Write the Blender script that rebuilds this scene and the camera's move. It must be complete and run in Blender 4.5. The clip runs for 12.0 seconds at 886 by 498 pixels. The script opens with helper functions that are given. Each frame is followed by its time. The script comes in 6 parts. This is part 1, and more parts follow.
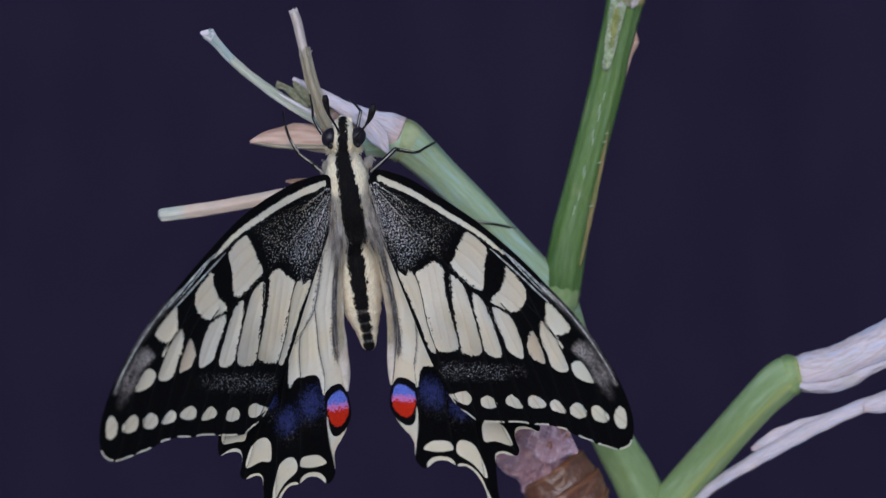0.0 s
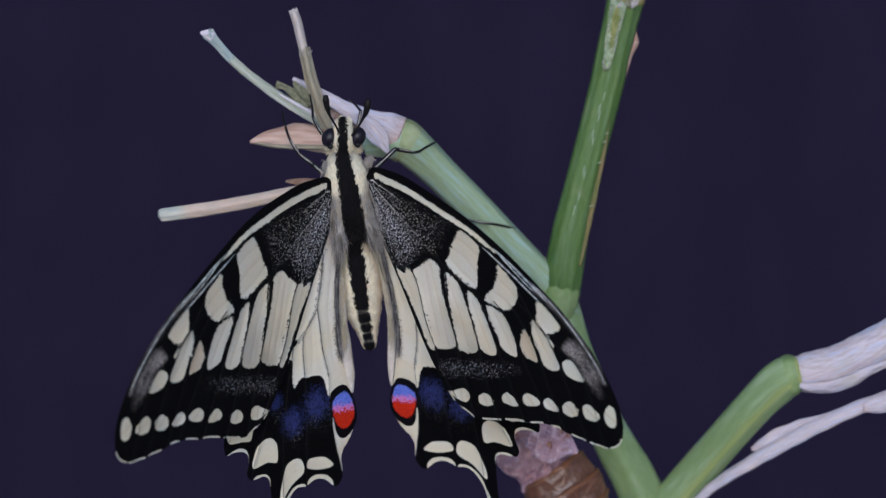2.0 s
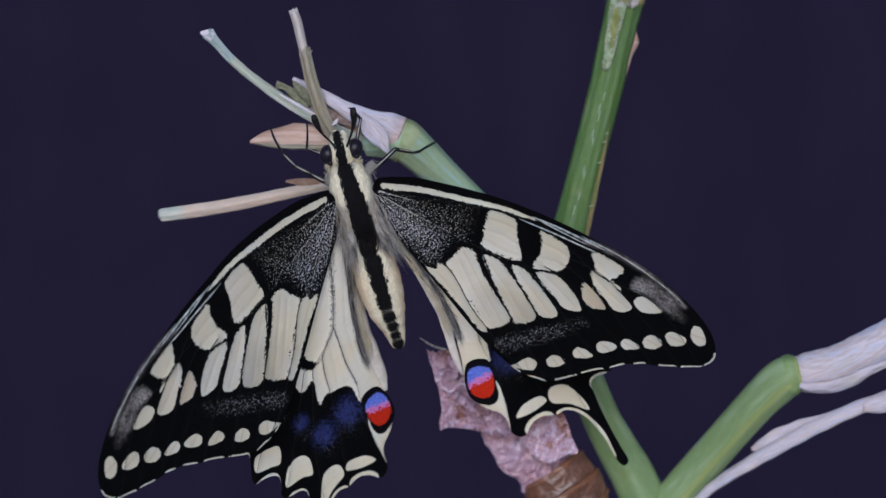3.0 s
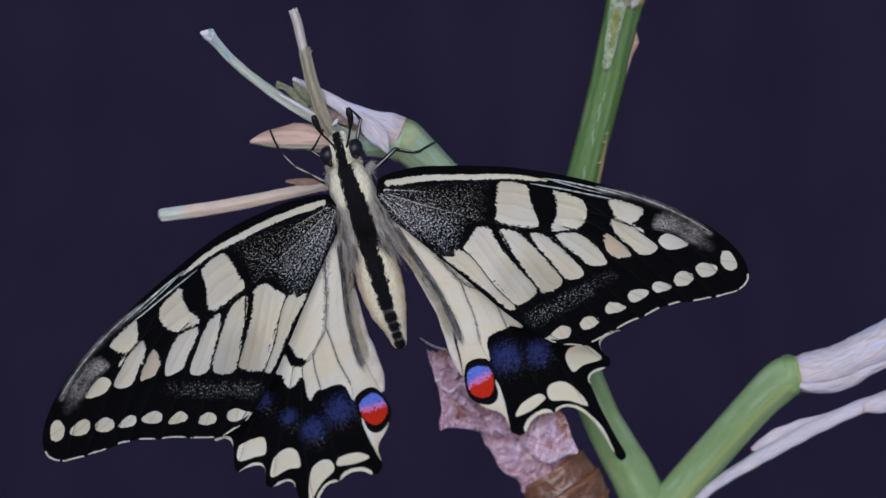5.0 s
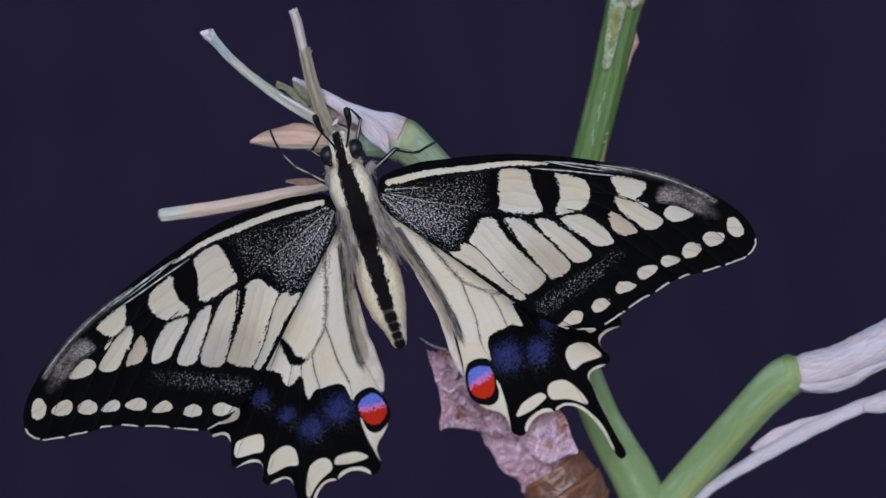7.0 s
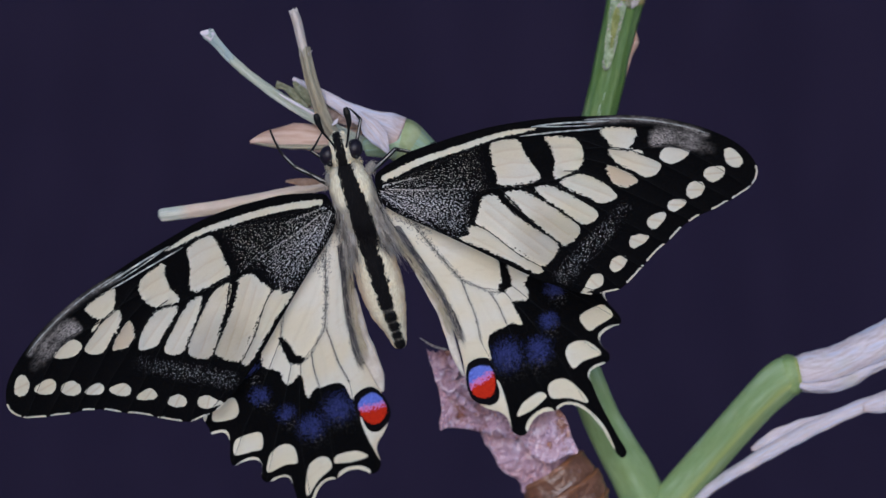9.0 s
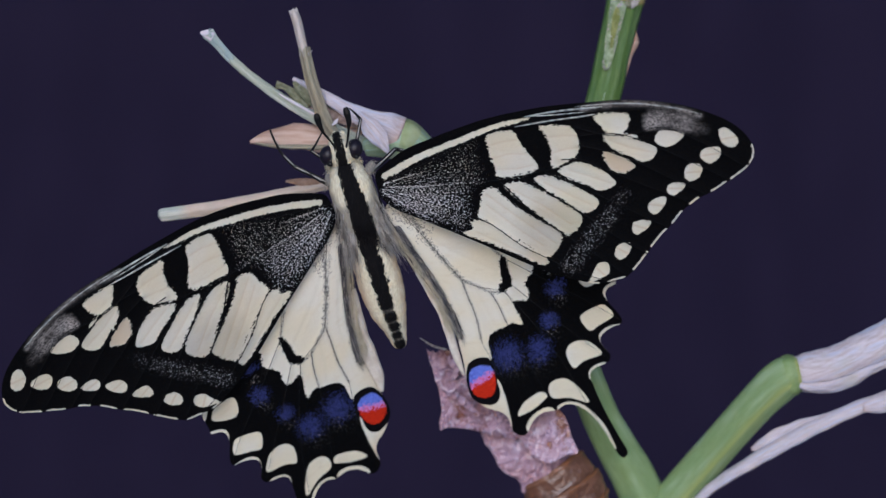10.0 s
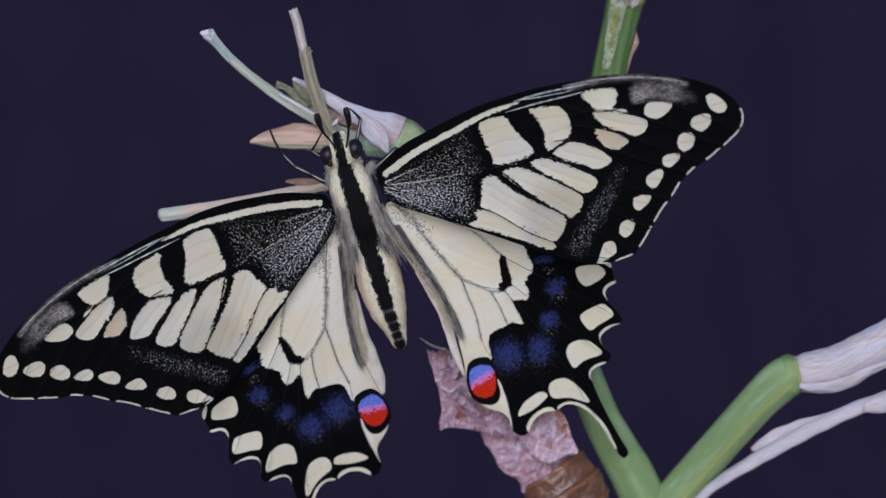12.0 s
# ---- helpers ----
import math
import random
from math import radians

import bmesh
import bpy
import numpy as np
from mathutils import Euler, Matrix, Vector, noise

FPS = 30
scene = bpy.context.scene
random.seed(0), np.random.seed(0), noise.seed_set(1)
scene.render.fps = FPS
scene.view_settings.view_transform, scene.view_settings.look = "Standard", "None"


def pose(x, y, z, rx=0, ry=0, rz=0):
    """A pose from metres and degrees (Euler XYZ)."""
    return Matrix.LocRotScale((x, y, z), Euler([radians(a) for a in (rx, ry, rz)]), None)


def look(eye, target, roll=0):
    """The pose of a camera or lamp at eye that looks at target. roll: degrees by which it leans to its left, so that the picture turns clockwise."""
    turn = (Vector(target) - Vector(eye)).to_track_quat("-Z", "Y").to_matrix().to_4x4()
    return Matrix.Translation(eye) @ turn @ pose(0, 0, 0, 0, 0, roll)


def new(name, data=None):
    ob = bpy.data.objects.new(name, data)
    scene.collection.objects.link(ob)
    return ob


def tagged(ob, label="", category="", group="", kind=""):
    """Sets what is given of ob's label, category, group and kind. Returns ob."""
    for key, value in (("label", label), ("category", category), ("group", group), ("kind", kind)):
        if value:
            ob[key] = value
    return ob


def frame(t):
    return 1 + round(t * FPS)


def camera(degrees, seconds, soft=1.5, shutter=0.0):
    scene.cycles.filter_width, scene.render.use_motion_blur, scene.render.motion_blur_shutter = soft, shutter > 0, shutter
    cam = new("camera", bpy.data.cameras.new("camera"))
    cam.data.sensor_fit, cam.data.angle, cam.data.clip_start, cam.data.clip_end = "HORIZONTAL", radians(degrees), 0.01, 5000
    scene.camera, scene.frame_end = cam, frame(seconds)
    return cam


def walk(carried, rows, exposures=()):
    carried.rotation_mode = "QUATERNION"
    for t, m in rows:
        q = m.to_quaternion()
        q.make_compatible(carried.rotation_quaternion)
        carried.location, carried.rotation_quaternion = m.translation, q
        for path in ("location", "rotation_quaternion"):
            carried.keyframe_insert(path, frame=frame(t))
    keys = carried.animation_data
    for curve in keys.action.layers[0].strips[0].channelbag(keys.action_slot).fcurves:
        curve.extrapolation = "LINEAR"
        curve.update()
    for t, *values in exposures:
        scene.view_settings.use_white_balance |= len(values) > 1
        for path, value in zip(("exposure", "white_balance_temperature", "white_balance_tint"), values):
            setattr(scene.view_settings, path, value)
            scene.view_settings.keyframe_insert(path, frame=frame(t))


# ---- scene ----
import collections

# One butterfly, about 8 cm across, that opens its wings on a cut plant stem in front of a dark cloth.
VIEW = look((0, -0.4, 0.22), (0, 0, 0.22))
cam = camera(13.42, 12.0, soft=1.5)
cam.data.dof.use_dof, cam.data.dof.focus_distance, cam.data.dof.aperture_fstop = True, 0.397, 28
walk(cam, [(0.0, VIEW), (12.0, VIEW)], exposures=[(0.0, 0.0, 5190, 12.5), (12.0, 0.0, 5270, 12.5)])

# ---------------------------------------------------------------- light
world = bpy.data.worlds.new("overcast_sky")
scene.world = world
world.use_nodes = True
wn = world.node_tree
sky = wn.nodes.new("ShaderNodeTexSky")
sky.sky_type, sky.sun_disc = "NISHITA", False
SUN_UP, SUN_TURN = 9, 185          # degrees above the horizon, compass turn
sky.sun_elevation, sky.sun_rotation = radians(SUN_UP), radians(SUN_TURN)
wn.links.new(sky.outputs["Color"], wn.nodes["Background"].inputs["Color"])
wn.nodes["Background"].inputs["Strength"].default_value = 0.10

sun = new("sun", bpy.data.lights.new("sun", "SUN"))
sun.data.energy, sun.data.angle, sun.data.color = 2.36, radians(50), (0.97, 0.97, 1.0)
a, e = radians(SUN_TURN), radians(SUN_UP)
sun.matrix_world = look((math.sin(a) * math.cos(e) * 2, math.cos(a) * math.cos(e) * 2, math.sin(e) * 2 + 0.22), (0, 0, 0.22))

# ---------------------------------------------------------------- materials


class Mat:
    """A small writer of node materials."""

    def __init__(self, name, rough=0.6, spec=0.3):
        self.m = bpy.data.materials.new(name)
        self.m.use_nodes = True
        self.t = self.m.node_tree
        self.b = self.t.nodes["Principled BSDF"]
        self.out = self.t.nodes["Material Output"]
        self.b.inputs["Roughness"].default_value = rough
        self.b.inputs["Specular IOR Level"].default_value = spec

    def node(self, kind, **sets):
        n = self.t.nodes.new("ShaderNode" + kind)
        for k, v in sets.items():
            n.inputs[k.replace("_", " ")].default_value = v
        return n

    def link(self, a, b):
        self.t.links.new(a, b)
        return self

    def attr(self, name):
        n = self.t.nodes.new("ShaderNodeAttribute")
        n.attribute_name = name
        return n.outputs["Fac"]

    def place(self, sx=1.0, sy=1.0, sz=1.0):
        c = self.t.nodes.new("ShaderNodeTexCoord")
        m = self.node("Mapping")
        m.inputs["Scale"].default_value = (sx, sy, sz)
        self.link(c.outputs["Object"], m.inputs["Vector"])
        return m.outputs["Vector"]

    def noise(self, scale, detail=3.0, where=None, rough=0.55):
        n = self.node("TexNoise", Scale=scale, Detail=detail, Roughness=rough)
        self.link(where or self.place(), n.inputs["Vector"])
        return n.outputs["Fac"]

    def calc(self, op, a, b=None, c=None):
        n = self.t.nodes.new("ShaderNodeMath")
        n.operation = op
        for i, v in enumerate((a, b, c)):
            if v is None:
                continue
            if isinstance(v, (int, float)):
                n.inputs[i].default_value = v
            else:
                self.link(v, n.inputs[i])
        return n.outputs[0]

    def step(self, v, lo, hi, to0=0.0, to1=1.0):
        n = self.t.nodes.new("ShaderNodeMapRange")
        n.interpolation_type = "SMOOTHSTEP"
        for i, q in enumerate((lo, hi, to0, to1)):
            n.inputs[i + 1].default_value = q
        self.link(v, n.inputs[0])
        return n.outputs[0]

    def mix(self, f, a, b):
        n = self.t.nodes.new("ShaderNodeMix")
        n.data_type = "RGBA"
        for sock, v in ((n.inputs[0], f), (n.inputs[6], a), (n.inputs[7], b)):
            if isinstance(v, (int, float)):
                sock.default_value = v
            elif isinstance(v, tuple):
                sock.default_value = (*v, 1)
            else:
                self.link(v, sock)
        return n.outputs[2]

    def colour(self, c):
        if isinstance(c, tuple):
            self.b.inputs["Base Color"].default_value = (*c, 1)
        else:
            self.link(c, self.b.inputs["Base Color"])
        return self

    def bump(self, h, strength, distance):
        n = self.node("Bump", Strength=strength, Distance=distance)
        self.link(h, n.inputs["Height"])
        self.link(n.outputs["Normal"], self.b.inputs["Normal"])
        return self


def scale_dots(m, size, density):
    """Single wing scales: a cell of that size in metres shows where its chance is under the density."""
    v = m.node("TexVoronoi", Scale=1.0 / size, Randomness=1.0)
    m.link(m.place(0.62, 0.25, 1.0), v.inputs["Vector"])
    s = m.t.nodes.new("ShaderNodeSeparateColor")
    m.link(v.outputs["Color"], s.inputs[0])
    chance = m.calc("SUBTRACT", density, s.outputs[0])
    dot = m.step(v.outputs["Distance"], 0.62, 0.35)
    return m.calc("MULTIPLY", m.step(chance, 0.0, 0.06), dot), s.outputs[1]


def scale_streaks(m, size, density, along=0.45):
    """Dusting with scales that lie along the wing: short streaks, the more of them the higher the density."""
    n = m.noise(1.0 / size, 2.0, m.place(along, 0.3, 1.0), 0.6)
    over = m.calc("SUBTRACT", n, m.calc("MULTIPLY_ADD", density, -0.34, 0.66))
    return m.calc("MULTIPLY", m.step(over, -0.015, 0.05), m.step(density, 0.02, 0.12))


def wing_material():
    m = Mat("wing_scales", 0.75, 0.04)
    m.b.inputs["Sheen Weight"].default_value, m.b.inputs["Sheen Roughness"].default_value = 0.02, 0.45
    rag = m.calc("ADD", m.noise(6200, 2.5, m.place(0.5, 1.0, 1.15)), m.calc("MULTIPLY", m.noise(2600, 2.0, m.place(0.7, 1.0, 1.0)), 0.35))
    soft = m.noise(190, 2.5, m.place(0.6, 1.0, 1.0))
    streak = m.noise(1400, 2.0, m.place(0.35, 1.0, 1.2))
    edge = m.calc("MULTIPLY_ADD", m.calc("SUBTRACT", rag, 0.675), m.attr("rag"), m.attr("pale"))
    pale = m.step(edge, -0.045, 0.045)
    cream = m.mix(m.step(soft, 0.38, 0.62), (0.805, 0.735, 0.56), (0.81, 0.775, 0.665))
    cream = m.mix(m.calc("MULTIPLY", m.step(streak, 0.52, 0.75), 0.22), cream, (0.66, 0.55, 0.36))
    cream = m.mix(m.calc("MULTIPLY", m.attr("tan"), 0.75), cream, (0.64, 0.48, 0.30))
    soot, _ = scale_dots(m, 0.0001, m.attr("soot"))
    grain = m.noise(9000, 1.0)
    cream = m.mix(m.calc("MULTIPLY", m.step(grain, 0.3, 0.75), 0.12), cream, (0.45, 0.40, 0.30))
    cream = m.mix(m.calc("MULTIPLY", m.attr("line"), m.calc("MULTIPLY_ADD", grain, 0.7, 0.2)), cream, (0.20, 0.21, 0.22))
    cream = m.mix(m.calc("MULTIPLY", soot, 0.9), cream, (0.02, 0.019, 0.022))
    black = m.mix(m.step(grain, 0.45, 0.8), (0.0017, 0.0016, 0.002), (0.006, 0.0056, 0.0068))
    dust = scale_streaks(m, 0.000122, m.attr("dust"), 0.6)
    hue = m.noise(5200, 1.0)
    warm = m.mix(m.step(hue, 0.35, 0.65), (0.40, 0.36, 0.31), (0.66, 0.62, 0.56))
    cold = m.mix(m.step(hue, 0.35, 0.65), (0.44, 0.43, 0.47), (0.76, 0.75, 0.75))
    black = m.mix(m.calc("MULTIPLY", dust, 0.95), black, m.mix(m.attr("cool"), warm, cold))
    # grey patch near the wing tip, plus the painted sheen of the front edge
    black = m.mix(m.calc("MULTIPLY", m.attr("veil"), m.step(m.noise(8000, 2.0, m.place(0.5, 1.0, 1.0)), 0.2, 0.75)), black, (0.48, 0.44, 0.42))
    patchy = m.calc("MULTIPLY_ADD", m.noise(1500, 3.0), 1.9, -0.08)
    blue_d = scale_streaks(m, 0.00013, m.calc("MULTIPLY", m.attr("blue"), patchy), 0.7)
    blue = m.mix(m.step(grain, 0.3, 0.7), (0.012, 0.015, 0.052), (0.043, 0.054, 0.195))
    black = m.mix(m.calc("MULTIPLY", blue_d, 0.92), black, blue)
    m.colour(m.mix(pale, black, cream))
    m.bump(m.calc("ADD", grain, m.calc("MULTIPLY", streak, 0.6)), 0.35, 0.00005)
    # thin pale scales let a part of the light pass
    tl = m.node("BsdfTranslucent")
    m.link(m.mix(pale, (0.004, 0.004, 0.004), cream), tl.inputs["Color"])
    clear = m.node("BsdfTransparent")
    mx = m.node("MixShader")
    m.link(m.calc("MULTIPLY", pale, 0.10), mx.inputs[0]).link(m.b.outputs[0], mx.inputs[1]).link(tl.outputs[0], mx.inputs[2])
    my = m.node("MixShader")
    m.link(m.calc("MULTIPLY", m.calc("MULTIPLY", pale, 0.24), m.attr("thin")), my.inputs[0]).link(mx.outputs[0], my.inputs[1]).link(clear.outputs[0], my.inputs[2])
    m.link(my.outputs[0], m.out.inputs["Surface"])
    return m.m


def eyespot_material():
    m = Mat("eyespot_scales", 0.7, 0.05)
    rag = m.calc("SUBTRACT", m.noise(5200, 2.0), 0.5)
    grain = m.noise(7500, 1.5)
    v = m.calc("MULTIPLY_ADD", rag, 2.2, m.attr("level"))
    red = m.mix(m.step(grain, 0.25, 0.75), (0.34, 0.012, 0.004), (0.60, 0.035, 0.008))
    blue = m.mix(m.step(grain, 0.25, 0.75), (0.06, 0.08, 0.42), (0.20, 0.27, 0.80))
    pink = m.mix(m.step(grain, 0.3, 0.7), (0.62, 0.14, 0.30), (0.50, 0.26, 0.68))
    c = m.mix(m.step(v, -0.3, 0.0), red, pink)
    c = m.mix(m.step(v, 0.15, 0.5), c, blue)
    inside = m.step(m.calc("MULTIPLY_ADD", rag, 0.5, m.attr("inner")), -0.06, 0.12)
    m.colour(m.mix(inside, (0.004, 0.0035, 0.005), c))
    m.bump(grain, 0.3, 0.00005)
    return m.m


def plain_material(name, c0, c1, scale, rough=0.6, spec=0.3, bump=0.0, stretch=(1, 1, 1), detail=4.0):
    m = Mat(name, rough, spec)
    n = m.noise(scale, detail, m.place(*stretch))
    fine = m.noise(scale * 7, 2.0, m.place(*stretch))
    both = m.calc("MULTIPLY_ADD", fine, 0.35, m.calc("MULTIPLY", n, 0.75))
    m.colour(m.mix(m.step(both, 0.35, 0.75), c0, c1))
    if bump:
        m.bump(both, bump, 0.0002)
    return m.m


def stem_material(name, greens, dry, dry_at, rough=0.5, line=(0.29, 0.35, 0.10), shine=0.3):
    """A ribbed stem: streaks run along it, and it dries out where the attribute dry says so."""
    m = Mat(name, rough, 0.35)
    xyz = m.t.nodes.new("ShaderNodeCombineXYZ")
    m.link(m.calc("MULTIPLY", m.attr("round"), 1.0), xyz.inputs[0])
    m.link(m.calc("MULTIPLY", m.attr("along"), 0.06), xyz.inputs[1])
    streak = m.noise(9.0, 4.0, xyz.outputs[0], 0.65)
    broad = m.noise(2.4, 2.0, xyz.outputs[0])
    blot = m.noise(260, 4.0)
    fine = m.noise(2600, 2.0)
    c = m.mix(m.step(streak, 0.35, 0.68), greens[0], greens[1])
    c = m.mix(m.step(broad, 0.45, 0.7), c, greens[2])
    c = m.mix(m.calc("MULTIPLY", m.step(streak, 0.66, 0.74), shine), c, (0.40, 0.50, 0.36))
    c = m.mix(m.calc("MULTIPLY", m.step(blot, 0.55, 0.8), 0.35), c, (0.34, 0.33, 0.17))
    c = m.mix(m.calc("MULTIPLY", m.attr("line"), m.calc("MULTIPLY_ADD", streak, 0.6, 0.45)), c, line)
    d = m.mix(m.step(blot, 0.35, 0.7), dry[0], dry[1])
    d = m.mix(m.calc("MULTIPLY", m.step(streak, 0.45, 0.7), 0.6), d, dry[2])
    lim = m.calc("MULTIPLY_ADD", m.calc("SUBTRACT", blot, 0.5), 0.35, m.attr("dry"))
    m.colour(m.mix(m.step(lim, dry_at - 0.12, dry_at + 0.12), c, d))
    m.bump(m.calc("MULTIPLY_ADD", fine, 0.25, streak), 0.35, 0.0003)
    return m.m


WING = wing_material()
EYESPOT = eyespot_material()
VEIN = plain_material("vein_black", (0.003, 0.003, 0.0035), (0.010, 0.010, 0.011), 3000, 0.8, 0.05)
SILVER = plain_material("silver_streak", (0.10, 0.11, 0.11), (0.62, 0.64, 0.62), 1500, 0.4, 0.4)
GREY_VEIN = plain_material("vein_grey", (0.008, 0.008, 0.009), (0.022, 0.022, 0.023), 1500, 0.8, 0.05)
STEM = stem_material("green_stem", ((0.075, 0.14, 0.03), (0.10, 0.178, 0.042), (0.12, 0.195, 0.075)),
                     ((0.40, 0.26, 0.12), (0.30, 0.30, 0.10), (0.45, 0.36, 0.2)), 0.75)
PALE_STEM = stem_material("pale_green_stem", ((0.31, 0.40, 0.22), (0.35, 0.46, 0.315), (0.37, 0.51, 0.46)),
                          ((0.66, 0.58, 0.60), (0.55, 0.46, 0.38), (0.74, 0.70, 0.78)), 0.55, line=(0.25, 0.24, 0.10), shine=0.1)
GREEN_PALE = stem_material("soft_green_stem", ((0.195, 0.28, 0.11), (0.22, 0.315, 0.14), (0.275, 0.365, 0.205)),
                           ((0.30, 0.34, 0.10), (0.36, 0.36, 0.14), (0.45, 0.46, 0.3)), 0.45, line=(0.40, 0.44, 0.13), shine=0.1)
DRY = stem_material("dry_stalk", ((0.22, 0.18, 0.115), (0.40, 0.355, 0.26), (0.38, 0.36, 0.28)),
                    ((0.56, 0.49, 0.45), (0.44, 0.37, 0.32), (0.66, 0.63, 0.62)), 0.6, 0.7, line=(0.15, 0.12, 0.08))
TWIG = stem_material("grey_green_twig", ((0.29, 0.32, 0.245), (0.45, 0.475, 0.395), (0.53, 0.54, 0.50)),
                     ((0.6, 0.58, 0.6), (0.5, 0.46, 0.4), (0.7, 0.68, 0.7)), 0.8, 0.6)
TWIG_BLUE = stem_material("bluish_twig", ((0.24, 0.30, 0.28), (0.42, 0.48, 0.47), (0.55, 0.60, 0.62)),
                          ((0.6, 0.58, 0.6), (0.5, 0.46, 0.4), (0.7, 0.68, 0.7)), 0.8, 0.6)
CUT_TWIG = stem_material("tan_twig", ((0.40, 0.43, 0.355), (0.54, 0.56, 0.49), (0.62, 0.61, 0.575)),
                         ((0.52, 0.42, 0.33), (0.60, 0.47, 0.38), (0.70, 0.64, 0.60)), 0.5, 0.6)
SHEATH = stem_material("papery_sheath", ((0.45, 0.375, 0.385), (0.64, 0.585, 0.65), (0.51, 0.53, 0.67)),
                       ((0.46, 0.30, 0.24), (0.58, 0.42, 0.36), (0.66, 0.54, 0.5)), 0.6, 0.6)

# ---------------------------------------------------------------- mesh tools, in millimetres


def curve(points, per=6, closed=False):
    """A smooth line through the points (Catmull-Rom)."""
    p = np.array(points, float)
    n = len(p)
    q = p[np.arange(-1, n + 2) % n] if closed else np.vstack([2 * p[0] - p[1], p, 2 * p[-1] - p[-2]])
    t = np.arange(per)[:, None] / per
    out = []
    for i in range(n if closed else n - 1):
        a, b, c, d = q[i:i + 4]
        out.append(0.5 * (2 * b + (c - a) * t + (2 * a - 5 * b + 4 * c - d) * t ** 2 + (3 * b - a - 3 * c + d) * t ** 3))
    return np.vstack(out + ([] if closed else [p[-1:]]))


def line_distance(p, line, closed=False):
    """Distance of each point from a line, and the nearest place on it."""
    a = np.array(line, float)
    b = np.roll(a, -1, 0) if closed else a[1:]
    a = a if closed else a[:-1]
    best, spot = np.full(len(p), 1e9), np.zeros((len(p), 2))
    for u, v in zip(a, b):
        d = v - u
        s = np.clip(((p - u) @ d) / max(d @ d, 1e-12), 0, 1)
        near = u + s[:, None] * d
        r = np.hypot(*(p - near).T)
        hit = r < best
        best[hit], spot[hit] = r[hit], near[hit]
    return best, spot


def within(p, loop):
    """Signed distance from a closed line, positive inside."""
    d, spot = line_distance(p, loop, True)
    x, y = p.T
    a, b = loop, np.roll(loop, -1, 0)
    odd = np.zeros(len(p), bool)
    for (x0, y0), (x1, y1) in zip(a, b):
        if y0 != y1:
            odd ^= ((y0 > y) != (y1 > y)) & (x < (x1 - x0) * (y - y0) / (y1 - y0) + x0)
    return np.where(odd, d, -d), spot


ORIGIN = {}


def thing(name, origin, label, category, group=""):
    ob = tagged(new(name), label, category, group)
    ob.empty_display_size = 0.01
    ob.location = Vector(origin) / 1000
    ORIGIN[ob.name] = Vector(origin)
    return ob


def piece(name, verts, faces, material, parent, origin=None, attrs=None, label="", smooth=True):
    """One mesh part from places in millimetres; its own origin is given in the same space."""
    base = ORIGIN[parent.name]
    o = Vector(origin) if origin is not None else base
    v = (np.array(verts, float) - np.array(o)) / 1000
    me = bpy.data.meshes.new(name)
    me.from_pydata(v.tolist(), [], [tuple(int(i) for i in f) for f in faces])
    for key, val in (attrs or {}).items():
        me.attributes.new(key, "FLOAT", "POINT").data.foreach_set("value", np.array(val, np.float32))
    me.polygons.foreach_set("use_smooth", [smooth] * len(me.polygons))
    me.materials.append(material)
    me.update()
    ob = new(name, me)
    ob.parent = parent
    ob.location = (o - base) / 1000
    ORIGIN[ob.name] = o
    if label:
        ob["label"] = label
    return ob


